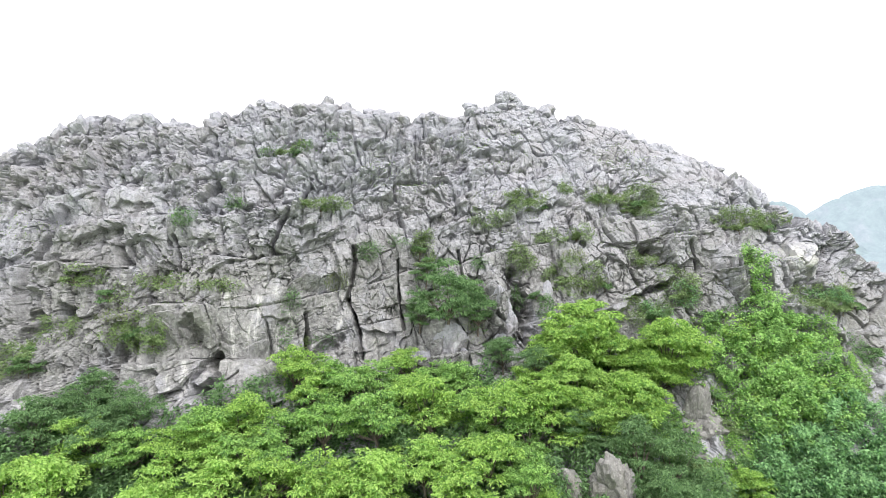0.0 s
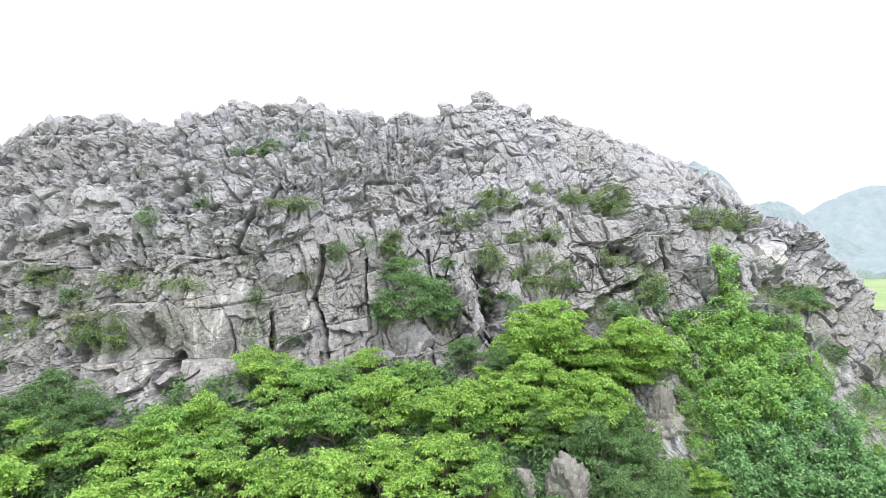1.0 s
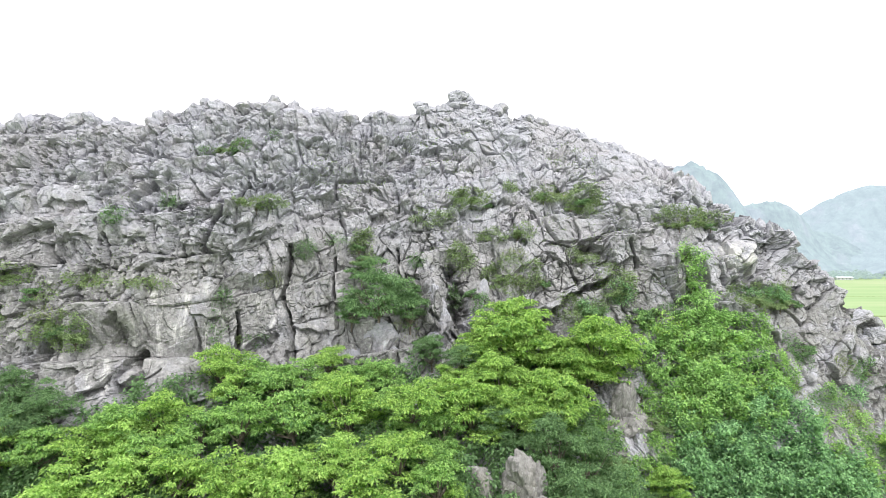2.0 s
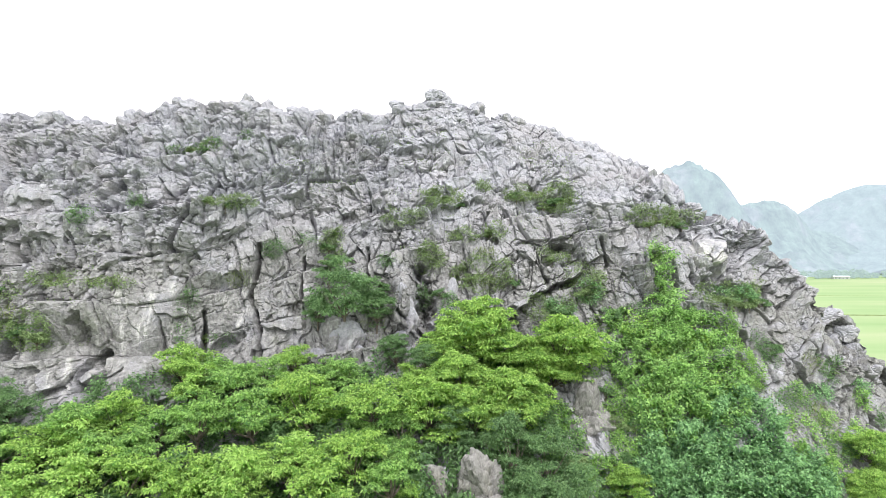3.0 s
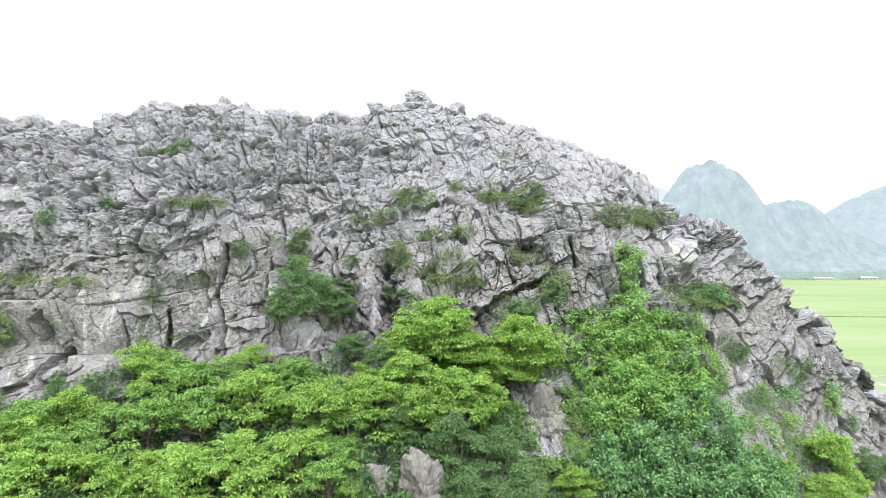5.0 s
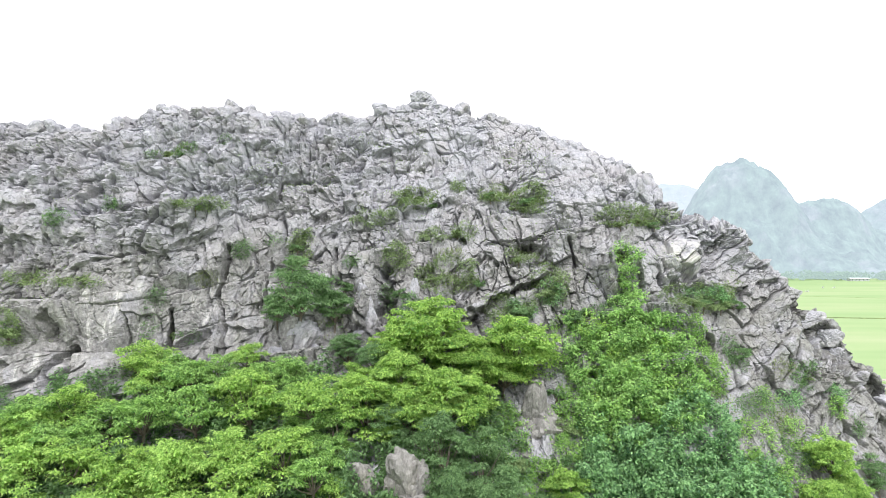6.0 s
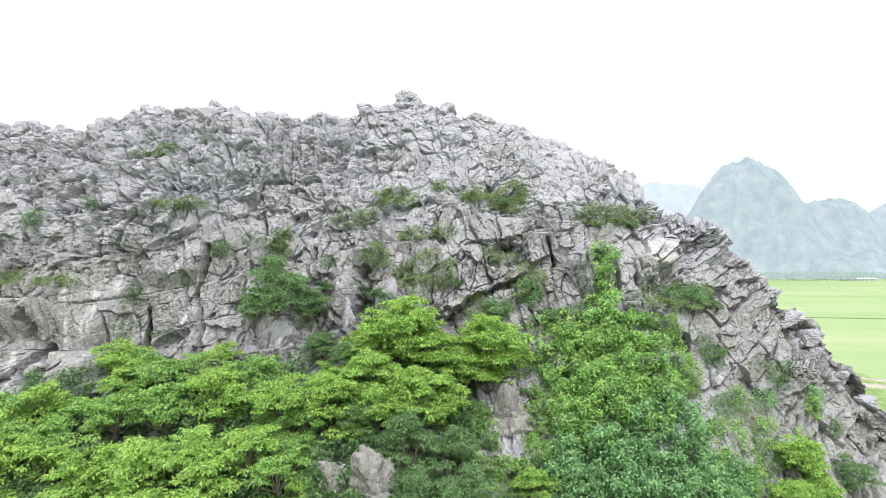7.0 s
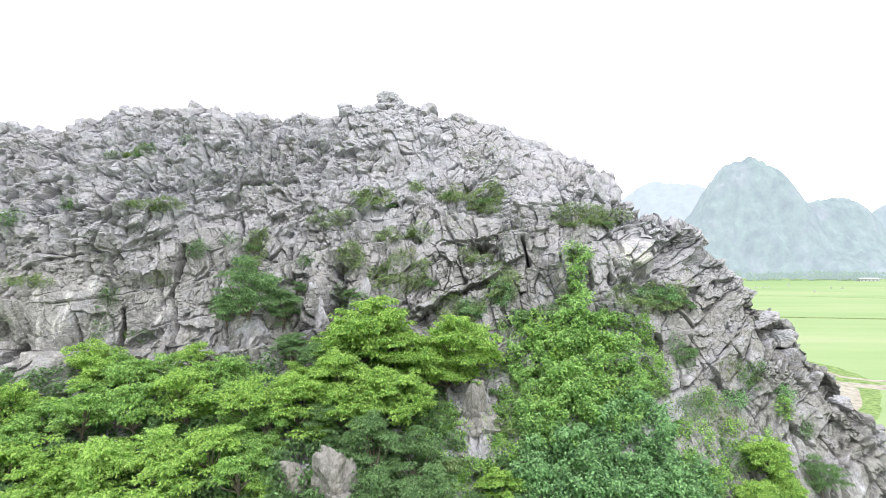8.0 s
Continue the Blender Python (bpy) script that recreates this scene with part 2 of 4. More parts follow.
# overhanging lips: (x, height) to (x, height), how far out, how high the bulge above it
LIPS = [(15.5, 37.2, 25.5, 42.6, 2.6, 2.2), (3.5, 56.8, 13.0, 60.0, 1.1, 1.6), (-22.6, 42.6, -16.5, 44.9, 0.6, 1.5), (-16.5, 44.9, -9.4, 47.0, 0.6, 1.5), (-8.0, 48.2, 3.0, 50.2, 0.5, 1.2), (42.0, 37.5, 50.0, 41.5, 0.5, 1.2),
        (44.0, 32.0, 52.0, 36.5, 0.35, 1.4), (-19.0, 38.0, -14.0, 38.6, 0.0, 1.0), (-12.5, 36.6, -5.0, 37.0, 0.6, 1.6), (30.0, 41.5, 36.0, 45.0, 0.6, 1.5), (-36.0, 44.5, -27.0, 46.6, 0.5, 1.4), (18.0, 45.6, 25.0, 46.4, 0.9, 1.8)]
# hollows: x, height, half width, half height, depth
HOLLOWS = [(7.9, 38.6, 1.1, 2.8, 3.6), (21.8, 44.6, 0.9, 0.6, 2.6), (-21.3, 35.0, 0.7, 1.0, 3.2), (-22.9, 37.8, 0.7, 0.8, 1.6), (-20.2, 32.7, 1.3, 1.1, 3.4), (-33.8, 38.9, 0.6, 1.0, 2.4),
           (-36.4, 37.6, 0.9, 1.6, 3.0), (-11.5, 35.4, 1.1, 0.8, 1.6), (-27.5, 36.0, 0.5, 0.7, 1.5), (15.5, 38.0, 2.6, 1.0, 1.6), (1.5, 46.5, 0.8, 0.5, 1.0), (40.0, 40.2, 2.6, 1.3, 2.0), (24.4, 43.2, 1.3, 1.2, 2.0)]


# bosses: x, height, half width, half height, how far out
BOSSES = [(0.4, 36.4, 2.0, 2.4, 1.7), (5.7, 38.8, 1.1, 3.0, 2.3), (-17.4, 33.4, 1.8, 1.8, 1.4), (17.5, 43.0, 2.6, 1.8, 1.0), (26.5, 47.5, 1.6, 3.0, 1.2), (10.0, 57.6, 0.9, 1.8, 0.9), (40, 43.8, 2.5, 1.6, 1.2),
          (-19.0, 38.5, 2.6, 3.0, 1.1), (10.2, 37.8, 0.9, 2.6, 1.0), (-33.6, 32.0, 2.2, 2.4, 1.7), (-23.4, 40.0, 2.6, 2.4, 1.8), (31.6, 42.6, 1.2, 2.2, 2.0), (-12.0, 43.4, 2.4, 1.6, 1.0)]


def ridged(x, y, k, octaves=4):
    out, amp = 0, 1.0
    for o in range(octaves):
        out = out + amp * (0.5 - 2.2 * np.abs(vnoise(x * 2.1**o + 5 * o, y * 2.1**o, k + o)))
        amp *= 0.55
    return out


def stone(a, b, w, h, k, off, tilt, round_, gap, gap_share, x, z):
    """One size of broken rock: pieces about w by h, each set in or out, tipped its own way, worn at the edge and parted by gaps here and there."""
    o, e = blocks(a / w, b / h, k, 0.0)
    t, _ = blocks(a / w, b / h, k, 1.0)
    size = 0.5 * (w + h)
    e = e * size
    open_ = np.clip(gap_share + 2.6 * fbm(x * 0.7 / size, z * 0.7 / size, 2, k + 60), 0, 1)
    edge = np.clip(1 - e / (0.3 * size), 0, 1)
    return size * (off * o + tilt * (t - o) - round_ * edge * edge) - gap * size * open_ * groove(e, 0.05 + 0.03 * size)


def blockwork(x, z, wx, wz, lean, rough, soft, dip, bed, pieces, set_out, round_, flute, step, joint):
    """Broken rock of one kind: beds at a dip, then pieces within pieces. step: how far the beds stand up out of the slope."""
    ang = math.radians(dip)
    a, b = wx * math.cos(ang) + wz * math.sin(ang), -wx * math.sin(ang) + wz * math.cos(ang)
    share = np.clip(0.2 + 2.6 * fbm(x * 0.3, z * 0.3, 2, 131), 0, 1)
    r, g, da, db, ea, eb = beds(a, b, *bed, 10)
    whole = np.clip(0.9 + 0.6 * g, 0.5, 1.3)                             # some blocks stay whole, some are shattered
    out = 0.5 * r + 0.14 * g * da + step * lean * db - joint * (share * groove(ea, 0.18) + 0.5 * np.clip(0.8 - share, 0, 1) * groove(eb, 0.15))
    for n, (w, h) in enumerate(pieces):
        turn = (0.12, -0.2, 0.25, -0.1)[n]
        p, q = a + turn * b, b - turn * a
        much = soft if n == 0 else soft * whole if n == 1 else soft * whole * (0.65 + 0.6 * rough)
        out = out + much * stone(p, q, w, h, 210 + 20 * n, set_out * (1, 1.15, 1.1, 0.75)[n], 1.5 * set_out * (1, 1.1, 0.9, 0.7)[n], round_, 0.15 + 0.15 * joint, (0.12, 0.22, 0.3, 0.2)[n], x, z)
        if n == 0:
            db = beds(p, q, w * 1.3, h * 0.9, 20)[3]
            out = out + 0.5 * step * lean * db
    ribs = ridged((a + 0.25 * fbm(x, z, 2, 99)) / 0.8, b / 3.8, 150, 3)
    return out + flute * np.clip(0.3 + 2.5 * fbm(x * 0.22, z * 0.3, 2, 140), 0, 1) * ribs + rough * 0.04 * ridged(a / 0.5, b / 0.6, 160, 3)


def relief(x, y, z, v, lean):
    """How far the rock stands out of the plain hill. lean: how far the plain hill falls back for each metre of height."""
    wx = x + 1.5 * fbm(x * 0.14, z * 0.14, 2, 50) + 0.22 * fbm(x * 0.8, z * 0.8, 2, 60)
    wz = z + 1.3 * fbm(x * 0.14, z * 0.14, 2, 70) + 0.18 * fbm(x * 0.8, z * 0.8, 2, 80)
    # upright joints run up the slope, square to the ridge
    gx = wx + np.interp(x, (-62, -36, 0, 9, 20, 40), (0.05, 0.05, 0.05, 0.0, 0.0, -0.1)) * np.clip(y - smooth_interp(x[0], STATIONS, LINES[3][0])[None, :] + 2, 0, 40)
    shift = fbm(x * 0.2, z * 0.2, 3, 110)
    east = (x + 5 * shift > 39) & (z + 3 * shift < 47)                      # dipping slabs of the spur
    top = (z + 5 * shift > 48.5 - 0.05 * x) & ~east                         # rounded rugged blocks of the upper slope
    tall = top & (x + 9 * shift < 2)                                        # upright blocks of the western slope
    top = top & ~tall
    rough = np.clip(0.6 + 1.7 * fbm(x * 0.13, z * 0.16, 3, 120) + 0.2 * (v > 3.3), 0.2, 1.2)
    wall = np.exp(-(((x + 14) / 9) ** 4) - ((z - 38) / 4.5) ** 4)           # the smooth drip-stained walls in the west
    rough = rough * (1 - 0.5 * wall)
    lean = np.clip(lean, 0, 1.8) * (1 - 0.6 * wall) * np.clip((v - 1.3) / 0.6, 0, 1)
    crest = np.clip((v - 4.2) / 0.5, 0, 1)
    soft = (1 - 0.3 * crest) * (1 - 0.45 * wall)
    out = (1.1 * fbm(x * 0.13, z * 0.10, 3, 5) + 0.9 * fbm(x * 0.33, z * 0.2, 2, 8)) * (1 - 0.6 * np.clip((v - 3.6) / 1.2, 0, 1))
    for where, kind in ((~top & ~east, (11, (6.0, 4.4), ((2.2, 3.0), (1.1, 1.5), (0.58, 0.75), (0.34, 0.4)), 0.13, 0.03, 0.2, 0.4, 0.8)),
                        (top, (10, (5.0, 3.4), ((1.9, 1.8), (1.05, 1.05), (0.56, 0.6), (0.34, 0.36)), 0.14, 0.07, 0.03, 0.25, 0.45)),
                        (tall, (6, (4.5, 3.6), ((1.9, 1.9), (1.05, 1.1), (0.56, 0.62), (0.34, 0.36)), 0.14, 0.07, 0.02, 0.2, 0.45)),
                        (east, (31, (7.0, 2.8), ((3.0, 1.7), (1.5, 0.95), (0.8, 0.52), (0.42, 0.32)), 0.13, 0.03, 0.02, 0.2, 1.0))):
        out[where] += blockwork(x[where], z[where], gx[where], wz[where], lean[where], rough[where], soft[where], *kind)
    ribs = np.clip((x - 53) / 4, 0, 1) * np.clip((32 - z) / 4, 0, 1)      # slanting ribs at the spur's foot
    out = out + ribs * 0.7 * (np.abs(vnoise((x + 0.45 * z) * 0.8, z * 0.12, 170)) * 2 - 0.4)
    for cx, cz, rx, rz, depth in BOSSES:
        d = np.hypot((wx - cx) / rx, (wz - cz) / rz)
        fall = np.clip((1.45 - d) / 1.0, 0, 1)
        out = out + depth * fall * fall * (3 - 2 * fall)
    for x0, z0, x1, z1, w in FISSURES:
        dx, dz = x1 - x0, z1 - z0
        t = np.clip(((wx - x0) * dx + (wz - z0) * dz) / (dx * dx + dz * dz), 0, 1)
        d = np.hypot(wx - x0 - t * dx, wz - z0 - t * dz) / (0.3 + 0.8 * np.clip(0.5 + 1.2 * vnoise(x * 0.9, z * 0.9, 180), 0, 1))
        out = out - 2.4 * np.clip(1.3 - d / (0.6 * w), 0, 1) * (0.4 + 0.6 * np.sin(np.pi * np.clip(t, 0.1, 0.9)))
    for x0, z0, x1, z1, far, high in LIPS:
        dx, dz = x1 - x0, z1 - z0
        ln = math.hypot(dx, dz)
        t = ((wx - x0) * dx + (wz - z0) * dz) / ln**2
        d = (dx * (wz - z0) - dz * (wx - x0)) / ln + 1.5 * fbm(x * 0.45, z * 0.45, 4, 190)
        ends = np.clip(t / 0.12, 0, 1) * np.clip((1 - t) / 0.12, 0, 1)
        out = out + far * ends * np.clip(0.75 + 1.6 * shift, 0.1, 1.4) * (np.clip(d / 0.12, 0, 1) * np.exp(-np.clip(d, 0, 9) / high) - 0.45 * np.clip(-d / 0.1, 0, 1) * np.exp(np.clip(d, -9, 0) / 0.7))
    ragged = 0.7 * fbm(x * 1.1, z * 1.1, 3, 185)
    for cx, cz, rx, rz, depth in HOLLOWS:
        d = np.hypot((wx - cx) / (0.8 * rx), (wz - cz) / rz) + 2.0 * ragged
        out = out - depth * np.clip(1.4 - d, 0, 1) ** 0.8
    return out * np.clip(v / 0.6, 0, 1) * np.clip((7 - v) / 0.8, 0, 1)


XS = np.concatenate([np.arange(-62, -44, 0.35), np.arange(-44, 40, 0.096), np.arange(40, 60, 0.06), np.arange(60, 66, 0.15), np.arange(66, 78.1, 0.5)])
VS = np.concatenate([np.arange(0, 0.8, 0.04), np.arange(0.8, 1.0, 0.02), np.arange(1.0, 1.5, 0.012), np.arange(1.5, 3, 0.0074), np.arange(3, 5.2, 0.0085), np.arange(5.2, 7.01, 0.05)])
HY, HZ = hill_base(XS, VS)
# notches and knobs of the skyline: x and rise
SKYLINE = [(-55, 1), (-49, 0.8), (-46, 0.4), (-41, 1.2), (-38, 0.9), (-32.6, -0.8), (-28.6, -1.2), (-24.3, -0.3), (-21.5, 1.1), (-18.6, 0.7), (-14, 0.8), (-12.7, 0), (-8.4, 0.7), (-4.2, -0.4), (-1.5, 1.1), (1.5, 0.8),
           (6, 1.0), (9, 0.8), (15.3, -0.1), (16.7, -1.8), (18.6, -0.2), (25, -0.5), (28.2, -0.7), (32, 0), (35.4, 0.3), (38.5, 0.8), (40, 0.2), (41.5, -1.6), (43, -0.7), (44, -0.1), (46.6, 0.6), (47.4, 0.4), (47.9, -1.8), (48.6, -2.8), (49.5, -2.0),
           (50.6, -0.8), (52, 0.3), (52.6, -0.8), (54.2, 0.4), (55.8, 1.0), (56.4, -0.8), (57.4, -1.2), (59, 0), (74, 0)]
HZ = HZ + np.interp(XS, *zip(*SKYLINE)) * (np.clip((VS - 3.7) / 1.1, 0, 1) * np.clip((7 - VS) / 1.5, 0, 1))[:, None]
HX = np.broadcast_to(XS, HY.shape)
HV = np.broadcast_to(VS[:, None], HY.shape)


def grid_normals(x, y, z):
    du = np.stack([np.gradient(a, axis=1) for a in (x, y, z)], -1)
    dv = np.stack([np.gradient(a, axis=0) for a in (x, y, z)], -1)
    n = np.cross(du, dv)
    return n / np.maximum(np.linalg.norm(n, axis=-1, keepdims=True), 1e-9)


HN = grid_normals(HX, HY, HZ)
LEAN_BACK = np.gradient(HY, axis=0) / np.maximum(np.gradient(HZ, axis=0), 1e-3) * np.clip((4.9 - HV) / 0.6, 0, 1)
HD = relief(HX, HY, HZ, HV, LEAN_BACK)
# edges are a little worn, most of all on the spur
worn = (np.roll(HD, 1, 1) + 2 * HD + np.roll(HD, -1, 1)) / 4
worn = (np.roll(worn, 1, 0) + 2 * worn + np.roll(worn, -1, 0)) / 4
HD = HD + np.maximum(0.4 * np.clip((HV - 2.8) / 0.5, 0, 1), 0.35 * np.clip((HX - 37) / 4, 0, 1)) * (worn - HD)
OUT = np.clip(np.maximum(np.maximum((HV - 4.72) / 0.25, 1.6 * np.abs(HN[..., 0]) - 0.25), 0.6 * (LEAN_BACK - 0.2) * np.clip((HV - 2.8) / 0.5, 0, 1)), 0.2, 1)[..., None]
OUT = HN * OUT + np.array([0, -1, 0]) * (1 - OUT)
HP = np.stack([HX, HY, HZ], -1) + OUT * HD[..., None]


def grid_mesh(name, pts):
    """One sheet of quads from an array of rows and columns of points."""
    r, c = pts.shape[:2]
    idx = np.arange(r * c).reshape(r, c)
    quads = np.stack([idx[:-1, :-1], idx[:-1, 1:], idx[1:, 1:], idx[1:, :-1]], -1).reshape(-1, 4)
    return quick_mesh(name, pts.reshape(-1, 3), quads)


def quick_mesh(name, verts, faces):
    faces = np.asarray(faces)
    k = faces.shape[1]
    me = bpy.data.meshes.new(name)
    me.vertices.add(len(verts))
    me.vertices.foreach_set("co", np.asarray(verts, np.float32).ravel())
    me.loops.add(faces.size)
    me.loops.foreach_set("vertex_index", faces.astype(np.int32).ravel())
    me.polygons.add(len(faces))
    me.polygons.foreach_set("loop_start", np.arange(0, faces.size, k, dtype=np.int32))
    me.update(calc_edges=True)
    me.polygons.foreach_set("use_smooth", np.zeros(len(faces), bool))
    return me


def part_from(name, mesh, material, parent=None, label=""):
    if not mesh.materials:
        mesh.materials.append(material)
    ob = new(name, mesh)
    if parent is not None:
        ob.parent = parent
    return tagged(ob, label)


hill = new("limestone_hill", None)
tagged(hill, "grey weathered limestone hill with fissured cliffs and jagged crest", "hill", kind="structure")
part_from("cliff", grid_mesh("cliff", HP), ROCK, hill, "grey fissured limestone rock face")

# ---- ground ----
gm = Mat("rice_field", 0.9, 0.1)
band = gm.noise(0.018, 5, 0.55, (0.22, 1.0, 1))
gm.colour(gm.mix(gm.math("MULTIPLY", gm.noise(0.8, 5), 0.6), gm.ramp(band, (0.32, (0.175, 0.268, 0.118)), (0.5, (0.232, 0.308, 0.155)), (0.68, (0.31, 0.335, 0.21))), (0.215, 0.296, 0.14)))
bm = bmesh.new()
bmesh.ops.create_grid(bm, x_segments=40, y_segments=40, size=4000)
gme = bpy.data.meshes.new("ground")
bm.to_mesh(gme)
bm.free()
tagged(part_from("ground", gme, gm.m), "bright yellow-green flat rice paddies", "field", kind="structure")


def strip(name, line, width, height, material, label, category):
    """A raised band along a line on the ground, with sloping sides."""
    line = [Vector((x, y, 0)) for x, y in line]
    verts, faces = [], []
    for k, p in enumerate(line):
        way = (line[min(k + 1, len(line) - 1)] - line[max(k - 1, 0)]).normalized()
        side = Vector((-way.y, way.x, 0))
        for d, h in ((-0.5, -0.05), (-0.38, height), (0.38, height), (0.5, -0.05)):
            verts.append(p + side * width * (d + 0.06 * noise.noise(p * 0.21 + side * d)) + Vector((0, 0, h)))
        if k:
            faces += [(4 * k - 4 + i, 4 * k + i, 4 * k + i + 1, 4 * k - 3 + i) for i in range(3)]
    return tagged(part_from(name, quick_mesh(name, [tuple(v) for v in verts], faces), material), label, category, kind="structure")


def along(points, step=4.0):
    out = []
    for (x0, y0), (x1, y1) in zip(points, points[1:]):
        n = max(1, int(math.hypot(x1 - x0, y1 - y0) / step))
        out += [(x0 + (x1 - x0) * i / n, y0 + (y1 - y0) * i / n) for i in range(n)]
    return out + [points[-1]]


dm = Mat("dirt", 0.95, 0.1)
dm.colour(dm.ramp(dm.noise(0.35, 7, 0.65), (0.32, (0.20, 0.18, 0.15)), (0.55, (0.33, 0.31, 0.27)), (0.75, (0.42, 0.40, 0.36)))).bump(dm.noise(4.0, 5), 0.05)
vm = Mat("verge_grass", 0.95, 0.1)
vm.colour(vm.ramp(vm.noise(0.5, 7, 0.65), (0.35, (0.09, 0.15, 0.05)), (0.65, (0.23, 0.31, 0.12)))).bump(vm.noise(3.0, 5), 0.1)
bund = Mat("bund_earth", 0.95, 0.1)
bund.colour(bund.ramp(bund.noise(0.3, 6), (0.35, (0.11, 0.15, 0.07)), (0.65, (0.20, 0.25, 0.11))))
strip("verge", along([(60, 420), (120, 290), (140, 238), (138, 215), (120, 185), (95, 150)]), 26, 0.10, vm.m, "grassy verge between the field and the dirt road", "verge")
strip("road", along([(90, 330), (128, 250), (134, 224), (134, 204), (124, 184), (104, 160), (84, 140)]), 9.5, 0.22, dm.m, "pale dirt road at the foot of the hill", "road")
strip("road", along([(136, 211), (150, 205), (175, 200), (220, 196)]), 8.0, 0.24, dm.m, "pale dirt road turning into the fields", "road")
strip("path", along([(130, 262), (141, 236), (143, 222), (150, 216), (190, 216), (240, 214)]), 2.6, 0.30, dm.m, "narrow pale path along the paddies", "path")
strip("ditch", along([(60, 424), (206, 411), (267, 404), (420, 388)], 9), 2.4, 0.5, bund.m, "dark overgrown ditch bank across the paddies", "ditch")
strip("bund", along([(200, 606), (299, 597), (367, 572), (520, 555)], 9), 0.9, 0.1, vm.m, "low grassy bund between paddies", "bund")


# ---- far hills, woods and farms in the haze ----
# the air's haze is painted into the material as a bluish emission
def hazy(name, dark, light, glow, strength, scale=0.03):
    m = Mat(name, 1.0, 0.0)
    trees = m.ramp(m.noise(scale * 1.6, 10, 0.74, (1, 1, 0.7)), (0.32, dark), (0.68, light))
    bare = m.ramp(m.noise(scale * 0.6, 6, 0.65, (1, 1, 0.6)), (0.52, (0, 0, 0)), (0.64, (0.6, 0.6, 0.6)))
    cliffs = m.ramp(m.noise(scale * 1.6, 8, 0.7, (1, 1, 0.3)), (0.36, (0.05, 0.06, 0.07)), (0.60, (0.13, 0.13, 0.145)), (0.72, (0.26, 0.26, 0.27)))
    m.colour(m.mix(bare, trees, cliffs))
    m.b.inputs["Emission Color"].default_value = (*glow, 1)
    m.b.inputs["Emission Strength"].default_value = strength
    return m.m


# farther hills get paler colours and more emission, as painted haze
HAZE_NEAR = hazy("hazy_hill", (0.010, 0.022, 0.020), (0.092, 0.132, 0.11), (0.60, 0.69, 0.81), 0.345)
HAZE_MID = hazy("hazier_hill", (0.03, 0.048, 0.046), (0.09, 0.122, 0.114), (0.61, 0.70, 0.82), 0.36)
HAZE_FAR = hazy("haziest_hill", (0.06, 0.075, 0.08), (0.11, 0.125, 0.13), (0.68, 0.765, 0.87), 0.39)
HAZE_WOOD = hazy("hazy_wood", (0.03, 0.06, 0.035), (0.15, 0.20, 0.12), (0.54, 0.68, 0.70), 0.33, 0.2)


def far_hill(cx, cy, rx, ry, height, seed, material, steep=2.6, cliff=0.0):
    n = 92
    u = np.linspace(-1.6, 1.6, n)
    gx, gy = np.meshgrid(u, u)
    r = np.hypot(gx, gy) * (1 + 0.42 * fbm(gx * 1.6 + seed, gy * 1.6, 3, seed))
    z = height * 1.12 / (1 + (r / 0.74) ** steep) - height * 0.12
    z = z + height * 0.10 * fbm(gx * 3.0, gy * 3.5 + seed, 5, seed + 3, 0.6) * np.clip(1.7 - r, 0, 1)
    z = z + 3.0 * (np.abs(vnoise(gx * rx / 9, gy * ry / 9, seed)) * 2 + np.abs(vnoise(gx * rx / 4, gy * ry / 4, seed + 9))) * np.clip(z / 20, 0, 1)
    me = grid_mesh("far_hill", np.stack([cx + gx * rx, cy + gy * ry, z], -1))
    ob = part_from("far_hill", me, material)
    return tagged(ob, "hazy blue-green wooded karst hill beyond the fields", "hill", "far hills", "structure")


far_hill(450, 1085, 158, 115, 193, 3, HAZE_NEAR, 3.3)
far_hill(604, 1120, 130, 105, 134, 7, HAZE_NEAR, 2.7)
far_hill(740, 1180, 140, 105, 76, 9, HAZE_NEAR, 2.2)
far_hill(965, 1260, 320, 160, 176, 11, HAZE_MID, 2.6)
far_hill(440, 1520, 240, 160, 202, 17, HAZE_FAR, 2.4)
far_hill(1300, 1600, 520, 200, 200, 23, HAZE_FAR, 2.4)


# ---- finding places on the hill ----
FRONT = np.where((VS > 0.25) & (VS < 5.0))[0]


def site_index(x, z):
    c = int(np.abs(XS - x).argmin())
    return FRONT[int(min(len(FRONT) - 1, np.searchsorted(HZ[FRONT, c], z)))], c


def site(x, z):
    """The place on the hill's front at x and that height, and the way out of it."""
    r, c = site_index(x, z)
    return Vector(HP[r, c]), Vector(HN[r, c])


# ---- single rocks ----
def boulder(name, seed, level=3, planes=11):
    """An angular block: a ball cut by flat faces, then cracked and worn."""
    rng = np.random.default_rng(seed)
    bm = bmesh.new()
    bmesh.ops.create_icosphere(bm, subdivisions=level, radius=1)
    n = rng.normal(size=(planes, 3))
    n /= np.linalg.norm(n, axis=1, keepdims=True)
    d = rng.uniform(0.55, 0.95, planes)
    for vert in bm.verts:
        p = np.array(vert.co)
        r = min(np.min(d / np.maximum(n @ p, 0.05)), 1.2)
        q = vert.co * r
        far = noise.voronoi(q * 1.9 + Vector((seed, 0, 0)))[0]
        r *= 1 - 0.13 * max(0, 1 - (far[1] - far[0]) / 0.12) + 0.10 * noise.fractal(q * 2.6 + Vector((0, seed, 0)), 0.8, 2.0, 4)
        vert.co = vert.co * r
    me = bpy.data.meshes.new(name)
    bm.to_mesh(me)
    bm.free()
    me.materials.append(ROCK)
    return me


BOULDERS = [boulder("rock", 40 + k, 3 if k < 8 else 4) for k in range(14)]
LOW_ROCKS = []
